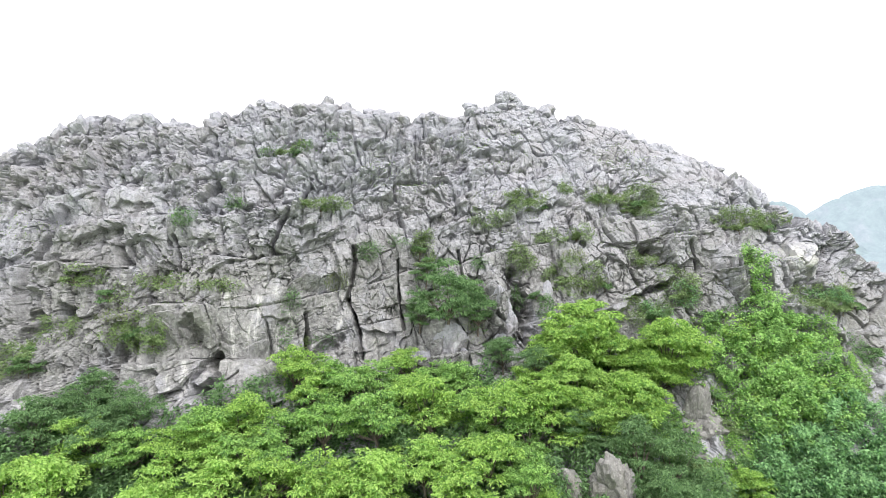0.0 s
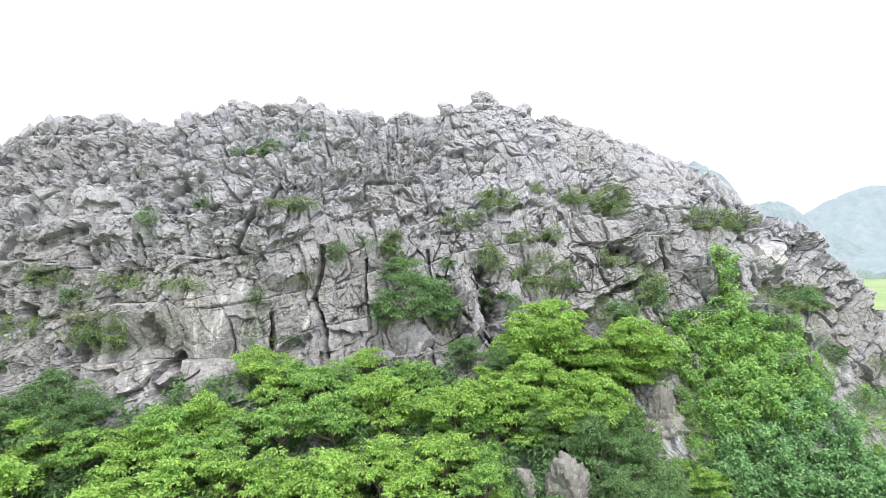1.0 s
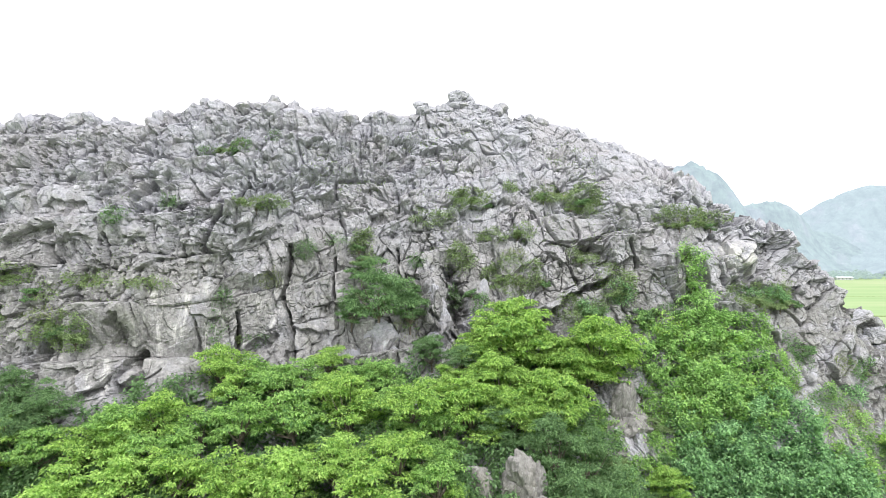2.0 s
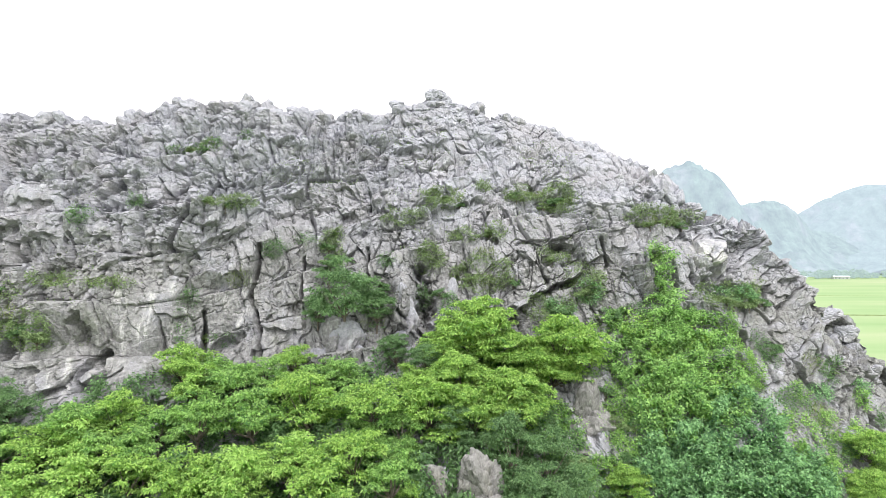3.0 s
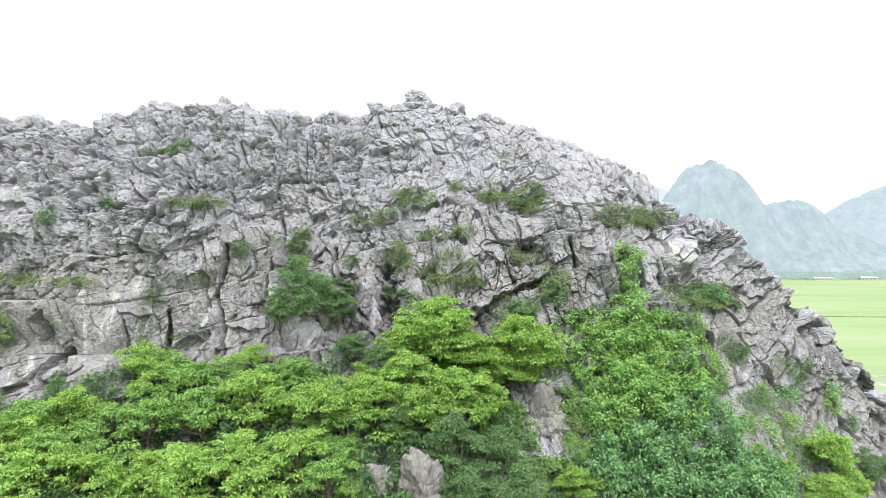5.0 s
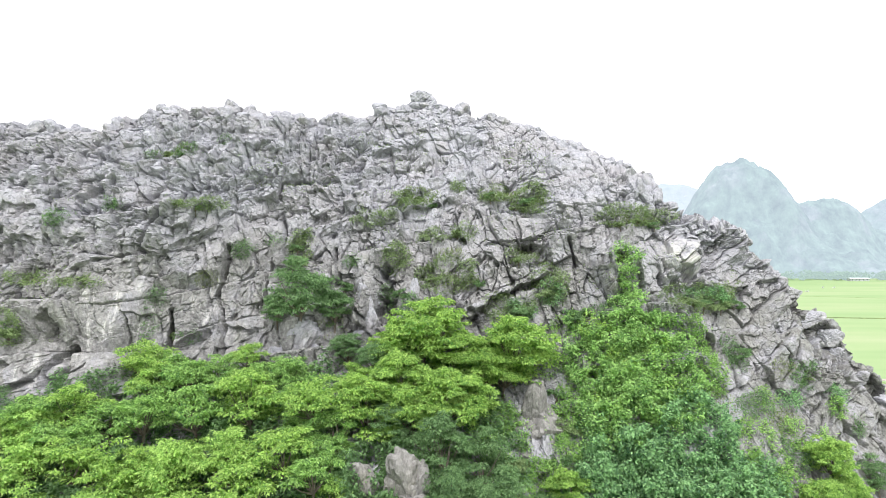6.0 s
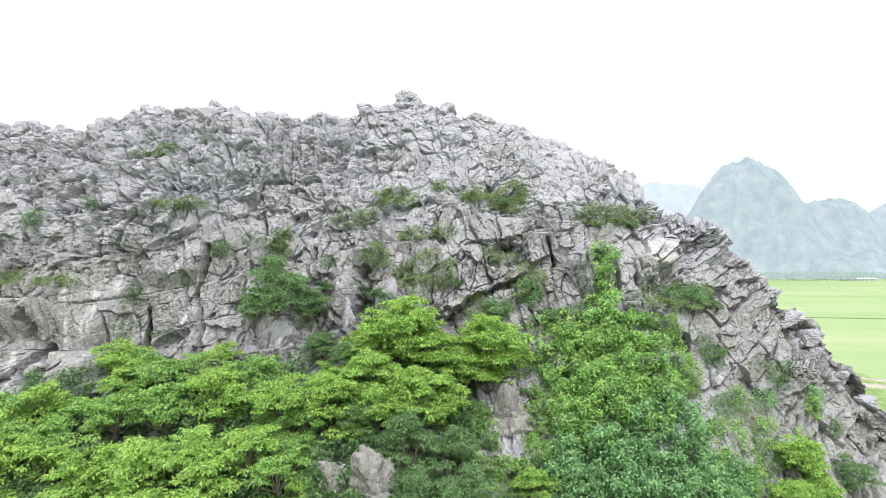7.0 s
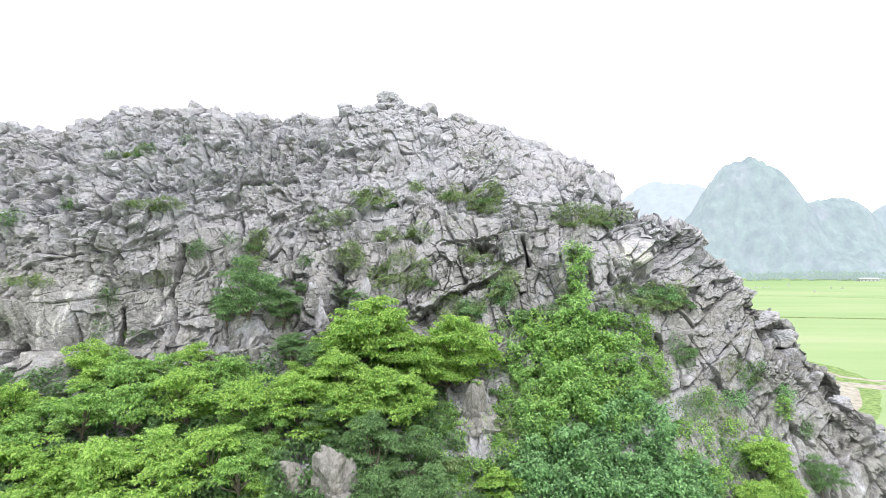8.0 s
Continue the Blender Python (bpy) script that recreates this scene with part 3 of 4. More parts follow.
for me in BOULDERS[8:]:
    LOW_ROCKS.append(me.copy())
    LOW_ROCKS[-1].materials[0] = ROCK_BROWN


def rock(x, y, z, sx, sy, sz, turn=0, lean=0, kind=0, label="", low=False):
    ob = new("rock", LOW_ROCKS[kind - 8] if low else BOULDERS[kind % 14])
    ob.parent = hill
    ob.matrix_basis = pose(x, y, z, lean * 0.4, lean, turn) @ Matrix.Diagonal((sx, sy, sz, 1))
    return tagged(ob, label)


for dx, dz, w, h, k in ((-0.3, 0.1, 1.5, 1.4, 11), (-1.7, -0.9, 1.3, 1.2, 9), (1.6, -1.0, 1.4, 1.2, 10), (0.5, 0.9, 0.8, 0.9, 12), (-0.5, -0.4, 0.9, 1.2, 13), (2.6, -1.5, 1.1, 1.0, 8), (-2.6, -1.5, 1.2, 1.0, 12)):
    rock(9.2 + dx, 87.0 - 0.2 * dx, 66.0 + dz, w, w, h, 53 * k, 7 * dx, k, "pale angular block of the summit")
for dx, dy, dz, w, h, lean, k in ((0, 0, 0.4, 0.8, 2.4, -10, 11), (0.5, 0.5, -1.0, 1.3, 2.4, -12, 12), (1.5, 0.4, -2.4, 1.2, 1.9, -18, 13), (-0.7, 0.3, -2.2, 1.1, 2.0, 4, 10), (2.6, 0.2, -3.6, 1.1, 1.4, -15, 9), (0.3, -0.5, -3.4, 1.4, 1.6, 6, 8), (-1.6, 0.2, -4.0, 1.3, 1.6, 10, 12), (-2.6, 0.2, -5.0, 1.2, 1.2, 12, 9), (3.4, 0.2, -5.0, 1.1, 1.2, -12, 11), (1.6, -0.6, -5.2, 1.3, 1.3, 0, 13)):
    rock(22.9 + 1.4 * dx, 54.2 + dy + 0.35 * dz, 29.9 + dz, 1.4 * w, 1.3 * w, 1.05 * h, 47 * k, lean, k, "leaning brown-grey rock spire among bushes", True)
for dx, dy, dz, w, h, lean, k in ((-1.5, 0, 0.2, 0.75, 1.5, 4, 12), (-1.9, 0.3, -1.2, 0.8, 1.5, -6, 9), (0.9, 0, 0.2, 0.9, 2.3, -5, 13), (1.6, 0.4, -0.6, 0.8, 2.1, 8, 10), (0.3, 0.3, -1.2, 0.8, 1.8, 0, 11), (1.0, -0.4, -1.6, 0.9, 1.5, 5, 8)):
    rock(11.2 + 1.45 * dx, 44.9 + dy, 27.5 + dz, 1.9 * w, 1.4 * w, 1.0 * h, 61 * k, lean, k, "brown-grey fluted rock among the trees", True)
for x, y, z, w, d, h, turn, lean, k in ((0.3, 58.3, 35.3, 1.9, 1.7, 2.3, 20, 8, 11), (-1.5, 57.8, 33.4, 1.5, 1.5, 1.9, 70, 12, 13), (1.9, 58.2, 33.9, 1.3, 1.4, 1.9, 40, -6, 10), (0.0, 57.4, 32.2, 1.6, 1.4, 1.5, 110, 4, 9)):
    rock(x, y, z, w, d, h, turn, lean, k, "pale brown-grey rock standing out among trees")
for x, y, z, w, d, h, turn, lean, k in ((5.9, 61.6, 39.6, 0.9, 1.1, 2.2, 15, -4, 12), (6.4, 61.2, 37.2, 1.1, 1.2, 1.9, 60, 6, 10), (6.0, 60.8, 35.2, 1.2, 1.2, 1.5, 95, 0, 13), (10.4, 63.6, 38.8, 0.8, 1.0, 2.6, 40, 8, 11), (10.0, 63.4, 36.6, 0.9, 1.0, 1.8, 0, 4, 9)):
    rock(x, y, z, w, d, h, turn, lean, k, "narrow rock pillar beside a dark cleft")
rock(-16.6, 75.0, 61.6, 2.7, 1.6, 1.3, 5, 4, 9, "broad pale block on the ridge")
rock(-14.6, 75.2, 61.6, 1.2, 1.3, 1.4, 50, 0, 11)
rock(-20.2, 74.0, 61.2, 1.2, 1.2, 1.3, 90, 0, 12)
rock(-9.4, 80.2, 62.6, 1.4, 1.3, 1.0, 30, 0, 13)
rock(-11.8, 79.0, 62.4, 1.5, 1.3, 0.9, 10, 0, 8)
rock(18.8, 88.4, 63.4, 1.2, 1.2, 1.2, 80, 0, 9)
for x, y, z, w, d, h, turn, lean, k in ((51.0, 69.3, 39.7, 1.7, 1.7, 1.0, 10, -8, 13), (50.0, 69.6, 40.6, 1.5, 1.6, 0.9, 60, -14, 9), (47.2, 71.2, 45.7, 1.0, 1.5, 0.9, 20, -6, 12), (46.2, 71.6, 46.7, 1.3, 1.4, 0.6, 80, 0, 8),
                                        (53.2, 68.2, 37.0, 1.6, 1.6, 0.8, 30, -12, 11), (55.0, 67.6, 35.2, 1.2, 1.5, 1.1, 70, -6, 10), (55.3, 67.4, 33.4, 1.0, 1.4, 1.1, 40, 4, 12), (57.8, 67.6, 31.0, 1.1, 1.3, 0.7, 0, -14, 9), (60.4, 67.2, 28.6, 1.1, 1.3, 0.8, 50, -16, 13)):
    rock(x, y, z, w, d, h, turn, lean, k, "dark jutting rock on the spur")
rng = np.random.default_rng(5)
for k in range(170):
    x = rng.uniform(-50, 47)
    c = int(np.abs(XS - x).argmin())
    r = int(np.abs(VS - rng.uniform(4.7, 5.1)).argmin())
    p, q = HP[r, c], rng.uniform(0.45, 1.15)
    rock(p[0], p[1], p[2] - 0.35 * q, q * rng.uniform(0.8, 1.3), q, q * rng.uniform(0.7, 1.3), rng.uniform(0, 360), rng.uniform(-15, 15), k % 8)


# ---- foliage ----
def leaf_mesh(name, at, axis, length, width, seed, fold=0.25):
    """Pointed leaves: one folded four-cornered face each, from at along axis."""
    rng = np.random.default_rng(seed)
    n = len(at)
    axis = axis / np.maximum(np.linalg.norm(axis, axis=1, keepdims=True), 1e-6)
    up = np.array([0, 0, 1.0]) + rng.normal(0, 0.35, (n, 3))
    side = np.cross(axis, up)
    side /= np.maximum(np.linalg.norm(side, axis=1, keepdims=True), 1e-6)
    nor = np.cross(side, axis)
    ln = length * rng.uniform(0.65, 1.25, (n, 1))
    wd = width * rng.uniform(0.7, 1.25, (n, 1))
    mid = at + axis * ln * 0.45 + nor * wd * fold
    tip = at + axis * ln - nor * ln * 0.12
    verts = np.stack([at, mid + side * wd * 0.5, tip, mid - side * wd * 0.5], 1).reshape(-1, 3)
    return quick_mesh(name, verts, np.arange(4 * n).reshape(n, 4))


def crown_mesh(name, radius, clumps, per, length, width, seed, flat=0.8, full=0.35):
    """A crown of flat leafy boughs at several heights, with gaps between them. Also gives the middles of the sprays."""
    rng = np.random.default_rng(seed)
    boughs = max(5, clumps // 9)
    d = rng.normal(size=(boughs, 3))
    d[:, 2] = np.abs(d[:, 2]) * 1.2 - 0.55
    d /= np.linalg.norm(d, axis=1, keepdims=True)
    heart = d * radius * rng.uniform(full, 0.95, (boughs, 1)) * np.array([1, 1, flat])
    wide = radius * rng.uniform(0.22, 0.5, (boughs, 1))
    own = rng.integers(0, boughs, clumps)
    rad, th = np.sqrt(rng.uniform(0, 1, (clumps, 1))), rng.uniform(0, 2 * math.pi, (clumps, 1))
    ring = np.concatenate([rad * np.cos(th), rad * np.sin(th), 0.12 - 0.42 * rad**2 + rng.normal(0, 0.1, (clumps, 1))], 1)
    mids = heart[own] + ring * wide[own]
    size = radius * rng.uniform(0.06, 0.15, (clumps, 1))
    e = rng.normal(size=(clumps, per, 3))
    e[..., 2] = np.abs(e[..., 2]) * 1.1 - 0.3
    e /= np.linalg.norm(e, axis=2, keepdims=True)
    at = mids[:, None] + e * size[:, None] * rng.uniform(0.2, 1.25, (clumps, per, 1)) * np.array([1.2, 1.2, 0.7])
    axis = e * np.array([1, 1, 0.25]) + 0.5 * ring[:, None] * np.array([1, 1, 0.4]) + np.array([0, 0, -0.4]) + rng.normal(0, 0.4, e.shape)
    return leaf_mesh(name, at.reshape(-1, 3), axis.reshape(-1, 3), length, width, seed + 1), mids


BARK = Mat("bark", 0.95, 0.1)
BARK.colour(BARK.ramp(BARK.noise(3.0, 6, 0.6, (1, 1, 0.3)), (0.3, (0.07, 0.055, 0.045)), (0.7, (0.22, 0.19, 0.16)))).bump(BARK.noise(9.0, 4), 0.03)
BARK = BARK.m


def tube(bm, points, radii, sides=7):
    rings = []
    for k, p in enumerate(points):
        way = (points[min(k + 1, len(points) - 1)] - points[max(k - 1, 0)]).normalized()
        u = way.orthogonal().normalized()
        w = way.cross(u)
        rings.append([bm.verts.new(p + (u * math.cos(6.2832 * i / sides) + w * math.sin(6.2832 * i / sides)) * radii[k]) for i in range(sides)])
    for a, b in zip(rings, rings[1:]):
        for i in range(sides):
            bm.faces.new((a[i], a[(i + 1) % sides], b[(i + 1) % sides], b[i]))
    bm.faces.new(rings[-1])


def make_tree(name, radius, clumps, per, length, width, leaf, seed, stem, label, category, flat=0.8, full=0.35):
    """A tree of its trunk with limbs and its crown; the root is at the trunk's foot."""
    rng = random.Random(seed)
    tree = new(name, None)
    mesh, mids = crown_mesh("crown", radius, clumps, per, length, width, seed, flat, full)
    lift = stem + radius * flat * 0.55
    mesh.transform(Matrix.Translation((0, 0, lift)))
    part_from("crown", mesh, leaf, tree)
    bm = bmesh.new()
    bend = Vector((rng.uniform(-0.3, 0.3), rng.uniform(-0.3, 0.1), 0)) * radius
    fork = Vector((0, 0, stem * 0.8)) + bend * 0.5
    tube(bm, [Vector((0, 0, -0.5)), Vector((0, 0, 0.2)) + bend * 0.1, fork, Vector((0, 0, lift)) + bend], [0.055 * radius, 0.05 * radius, 0.04 * radius, 0.015 * radius])
    for m in mids[:: max(1, len(mids) // 12)]:
        end = Vector(m) * 0.9 + Vector((0, 0, lift))
        mid = fork.lerp(end, 0.5) + Vector((0, 0, -0.06 * radius))
        tube(bm, [fork, mid, end], [0.026 * radius, 0.016 * radius, 0.006 * radius], 5)
    me = bpy.data.meshes.new("trunk")
    bm.to_mesh(me)
    bm.free()
    part_from("trunk", me, BARK, tree)
    return tagged(tree, label, category)


def plant_all(protos, places, group):
    """Stands the prototypes and their copies at (x, height of the crown's middle, crown radius)."""
    used = set()
    for k, (x, z, r) in enumerate(places):
        base, radius, stem = protos[k % len(protos)]
        sc = r / radius
        p, n = site(x, z - 0.62 * r - stem * sc * 0.4)
        m = pose(p.x, p.y - 0.12 * r, p.z - 0.1, 8 * math.sin(k * 2.1), 6 * math.sin(k * 1.3), (k * 137) % 360) @ Matrix.Scale(sc * (0.95 + 0.1 * math.sin(k * 5.7)), 4)
        if base.name in used:
            ob = copy_thing(base, pose(0, 0, 0))
            ob.matrix_basis = m
        else:
            used.add(base.name)
            ob = base
            ob.matrix_basis = m
        tagged(ob, group=group)


def proto(name, leaf, seed, label, category, radius=2.8, stem=1.4, clumps=200, per=21, length=0.32, width=0.16, flat=1.05, full=0.35):
    return make_tree(name, radius, clumps, per, length, width, leaf, seed, stem, label, category, flat, full), radius, stem


BRIGHT_TREES = [(13.0, 36.0, 3.4), (15.8, 34.2, 3.0), (21.0, 35.2, 3.5), (11.3, 33.0, 2.9), (8.5, 31.3, 2.9), (14.8, 31.4, 2.9), (18.2, 33.2, 2.5), (17.4, 31.0, 2.0), (10.2, 34.6, 2.0), (20.0, 32.8, 2.0), (12.6, 30.6, 2.2),
                (25.2, 25.0, 1.8), (46.8, 26.4, 2.1), (45.4, 24.6, 1.9), (47.8, 24.4, 1.9)]
MID_TREES = [(-12.8, 34.2, 2.5), (-8.8, 33.4, 2.7), (-5.8, 33.8, 2.2), (-15.5, 31.4, 2.8), (-18.2, 30.8, 2.6), (-20.4, 29.4, 2.5), (-9.6, 30.9, 2.9), (-5.0, 31.0, 2.7),
             (-0.5, 31.4, 2.7), (2.6, 31.6, 1.8), (4.8, 31.8, 2.4), (3.2, 29.0, 2.7), (-1.2, 28.9, 2.7), (-5.2, 28.2, 2.8), (-8.6, 27.8, 2.9), (-12.6, 28.2, 2.9),
             (-16.4, 27.4, 2.9), (-20.2, 26.6, 2.6), (6.2, 28.0, 2.5), (2.0, 26.0, 2.6), (-23.6, 29.6, 2.4), (-26.8, 30.6, 2.3), (-30.4, 28.0, 2.4), (-35.0, 26.6, 2.4),
             (-27.2, 27.6, 2.6), (-31.4, 27.0, 2.6), (-39.0, 27.0, 2.6), (-3.2, 25.6, 2.6), (-9.0, 25.0, 2.7), (-14.2, 25.0, 2.7), (-20.4, 24.4, 2.6), (-26.4, 24.8, 2.6), (5.6, 25.0, 2.3),
             (-3.6, 34.6, 1.9), (-1.4, 33.6, 2.0), (1.4, 33.4, 2.0), (-11.0, 32.6, 2.2), (-7.4, 32.4, 2.2), (-3.0, 32.4, 2.2), (-17.8, 29.2, 2.4), (-14.2, 29.4, 2.4), (-12.4, 30.4, 2.2), (7.0, 33.0, 2.0), (6.6, 30.4, 2.2)]
DARK_TREES = [(0.4, 39.6, 3.4), (3.4, 38.6, 2.2), (-2.2, 38.4, 1.9), (-1.8, 42.4, 1.6), (10.6, 30.2, 2.2), (15.0, 28.4, 2.8), (18.0, 27.4, 2.5), (5.6, 34.9, 1.7), (16.4, 25.4, 2.2),
              (19.4, 24.8, 2.4), (8.4, 34.4, 1.6), (-29.2, 31.4, 2.0), (-34.6, 35.4, 1.4), (-25.6, 31.4, 1.5), (-28.4, 33.0, 2.4), (-24.6, 32.2, 2.1), (-31.2, 31.4, 2.3), (-26.6, 30.2, 2.2), (53.6, 24.2, 1.7)]
rng = np.random.default_rng(21)
for k in range(40):
    x, z = rng.uniform(-31, 8), rng.uniform(24, 31.5)
    if not (8 < x < 14 and z < 29):
        MID_TREES.append((x, z - 0.6, rng.uniform(1.3, 2.1)))
plant_all([proto("broadleaf_tree", LEAF_BRIGHT, 100 + k, "bright yellow-green broadleaf tree on the rocky slope", "tree", clumps=400, per=30, flat=1.15, full=0.62) for k in range(4)], BRIGHT_TREES, "bright trees")
LOW_TREES = [p for p in MID_TREES if p[1] < 29.3 and p[0] < 4]
plant_all([proto("broadleaf_tree", LEAF_MID if k % 3 else LEAF_BRIGHT, 200 + k, "fresh green broadleaf tree on the slope below the cliff", "tree") for k in range(5)], [p for p in MID_TREES if p not in LOW_TREES], "green trees")
plant_all([proto("broadleaf_tree", LEAF_LIGHT if k % 3 else LEAF_BRIGHT, 230 + k, "light yellow-green broadleaf tree low on the slope", "tree") for k in range(4)], LOW_TREES, "light green trees")
plant_all([proto("small_tree", LEAF_DARK, 300 + k, "dark green small tree growing against the rock", "tree", clumps=300, per=20, length=0.3, width=0.12, flat=1.1, full=0.5) for k in range(3)], DARK_TREES, "dark trees")

BUSHES = [(20.9, 27.4, 1.5), (24.6, 27.4, 1.4), (25.2, 29.6, 1.3), (23.4, 25.2, 1.5), (21.4, 24.6, 1.4), (24.8, 31.6, 1.2), (49.5, 32.6, 1.2), (43.3, 34.7, 1.1), (15.2, 46.4, 1.0), (23.5, 50.4, 1.1), (22.0, 49.7, 0.9), (19.0, 51.4, 1.1), (22.0, 43.6, 0.9), (22.2, 38.3, 1.6), (25.2, 40.5, 1.3),
          (27.0, 38.4, 1.4), (-25.2, 37.3, 1.4), (-26.8, 37.9, 1.2), (-33.8, 42.5, 1.2), (-30.5, 40.9, 1.1), (-34.5, 36.4, 1.5), (-2.5, 45.0, 1.1), (-1.6, 43.4, 1.2),
          (3.2, 41.2, 1.4), (10.0, 50.9, 0.9), (12.0, 50.2, 0.9), (35.0, 48.0, 1.1), (37.0, 47.5, 0.9), (33.2, 47.4, 0.9), (-12.8, 49.2, 0.8), (-14.2, 49.5, 0.6), (-16.2, 55.8, 0.8),
          (-18.2, 56.0, 0.7), (17.5, 41.2, 1.1), (12.5, 41.8, 1.0), (9.8, 40.4, 1.1), (39.0, 39.5, 1.2), (40.6, 39.3, 1.4), (42.6, 39.2, 1.3), (44.2, 39.0, 1.0), (-13.0, 36.8, 1.2)]
plant_all([proto("bush", LEAF_DARK if k % 2 else SCRUB, 400 + k, "low green bush rooted in a rock ledge", "bush", 1.2, 0.25, 60, 18, 0.24, 0.09, 0.7) for k in range(4)], BUSHES, "bushes on the ledges")


def cover_mesh(name, areas, per_m2, length, width, seed, thick, droop):
    """Leaves over ellipses of the hill: (x, height, half width, half height)."""
    rng = np.random.default_rng(seed)
    xs, zs = [], []
    for cx, cz, rx, rz in areas:
        n = int(per_m2 * math.pi * rx * rz)
        rad, th = np.sqrt(rng.uniform(0, 1, n)), rng.uniform(0, 2 * math.pi, n)
        edge = 1.0 + 0.5 * vnoise(np.cos(th) * 2 + cx, np.sin(th) * 2 + cz, seed)
        xs.append(cx + rx * rad * np.cos(th) * edge)
        zs.append(cz + rz * rad * np.sin(th) * edge)
    xs, zs = np.concatenate(xs), np.concatenate(zs)
    bulge = np.clip(0.5 + 1.5 * fbm(xs * 0.8, zs * 1.1, 2, seed) + 0.9 * vnoise(xs * 1.3, zs * 2.6, seed + 5), 0, 1.4)
    keep = (bulge > 0.22) | (rng.uniform(0, 1, len(xs)) < 0.25)
    xs, zs, bulge = xs[keep], zs[keep], bulge[keep]
    ij = np.array([site_index(x, z) for x, z in zip(xs, zs)])
    n = len(xs)
    at = HP[ij[:, 0], ij[:, 1]] + HN[ij[:, 0], ij[:, 1]] * (thick * bulge * rng.uniform(0.35, 1.0, n))[:, None] + rng.normal(0, 0.12, (n, 3))
    axis = np.stack([rng.normal(0, 0.6, n), -0.55 + rng.normal(0, 0.4, n), droop + rng.normal(0, 0.35, n)], -1)
    return leaf_mesh(name, at, axis, length, width, seed + 1)


def cover(name, areas, per_m2, length, width, leaf, seed, thick, droop, label, category):
    me = cover_mesh(name, areas, per_m2, length, width, seed, thick, droop)
    return tagged(part_from(name, me, leaf), label, category, kind="stuff")


def vine(areas, per_m2, leaf, seed, label):
    """A climbing plant: masses of leaves over the rock and the woody stems beneath them."""
    ob = new("climbing_vine", None)
    for k, area in enumerate(areas):
        part_from("leaf_mass", cover_mesh("leaf_mass", [area], 1.5 * per_m2, 0.33, 0.19, seed + 10 * k, 1.9, -0.12), leaf, ob)["kind"] = "stuff"
        cx, cz, rx, rz = area
        for i in range(2):
            bm = bmesh.new()
            pts = []
            for j in range(7):
                p, n = site(cx + rx * (0.5 * i - 0.25 + 0.18 * math.sin(j * 1.7 + k)), cz + rz * (0.9 - 0.3 * j))
                pts.append(p + n * 0.12)
            tube(bm, pts, [0.03 + 0.008 * j for j in range(7)], 5)
            me = bpy.data.meshes.new("stem")
            bm.to_mesh(me)
            bm.free()
            part_from("stem", me, BARK, ob, "brown woody stem")
    return tagged(ob, label, "vine", "vines")


vine([(33.0, 43.6, 1.5, 1.1), (32.7, 41.2, 0.9, 2.2), (32.4, 38.9, 1.5, 1.2)], 120, LEAF_VINE, 500, "bright green vine climbing a rock pillar")
vine([(29.6, 37.0, 3.0, 1.7), (34.2, 36.6, 3.2, 1.7), (29.2, 33.4, 3.2, 3.0), (33.6, 32.4, 4.4, 3.6), (30.5, 29.6, 4.2, 2.6)], 165, LEAF_VINE, 510, "thick green vine curtain hanging over the slope")
vine([(30.0, 26.6, 4.6, 3.0), (36.4, 28.0, 3.4, 3.6), (36.4, 24.6, 4.8, 3.2), (31.0, 22.5, 8.0, 3.0), (35.0, 20.5, 9.0, 2.6), (33.0, 25.2, 7.5, 1.3)], 150, LEAF_COOL, 620, "green vine curtain low on the slope")
# a brighter leaf colour over the vine stands in for sun on it
vine([(31.4, 33.4, 2.6, 1.6), (33.8, 35.2, 1.6, 0.9), (29.0, 36.4, 1.6, 0.9), (34.6, 31.0, 1.8, 1.4), (29.6, 30.4, 1.5, 1.2)], 60, LEAF_BRIGHT, 680, "yellow-green shoots of the vine curtain, sunlight put into the leaf colour")
cover("scrub", [(41.4, 28.6, 1.4, 1.4), (43.6, 30.8, 1.6, 1.0), (42.4, 26.2, 1.3, 1.6), (45.6, 28.2, 1.4, 1.2), (51.5, 29.5, 1.0, 0.9), (48.8, 26.6, 1.2, 1.6), (21.0, 27.6, 1.4, 2.4), (19.4, 29.8, 2.0, 1.8), (19.4, 26.0, 2.2, 2.4), (26.2, 31.0, 1.2, 3.0), (25.4, 27.6, 1.4, 1.6), (26.2, 36.6, 1.4, 1.2), (39.6, 33.4, 1.3, 2.6), (40.4, 27.2, 1.0, 2.4), (38.6, 36.6, 1.4, 1.2), (24.4, 33.6, 1.2, 1.2), (7.6, 26.0, 1.6, 1.6), (15.6, 27.0, 2.0, 2.0), (23.4, 25.6, 1.6, 1.8), (24.6, 29.0, 1.0, 1.6), (21.6, 24.8, 1.6, 1.4)], 150, 0.30, 0.12, LEAF_MID, 528, 0.8, 0.0, "loose green scrub on the lower rocks", "scrub")
cover("low_scrub", [(35.0, 25.4, 9.0, 1.8), (34.0, 23.0, 9.0, 1.6)], 150, 0.34, 0.17, LEAF_COOL, 534, 0.5, 0.1, "low green scrub at the foot of the vine curtain", "scrub")
# the dark leaf colour here paints in the shade between the trees
cover("undergrowth", [(-30, 27.5, 12, 4.5), (-12, 29, 12, 4.6), (2, 28.5, 10, 4.8), (14, 29, 8, 5.5), (-20, 24, 20, 4), (6, 23, 16, 4), (-10, 27, 12, 3)], 100, 0.40, 0.2, LEAF_DARK, 530, 1.6, -0.1, "green undergrowth between the trees, leaf colour darkened for shade", "undergrowth")
GRASS = leaf_material("ledge_grass", (0.12, 0.19, 0.05), (0.30, 0.36, 0.13), 0.3)
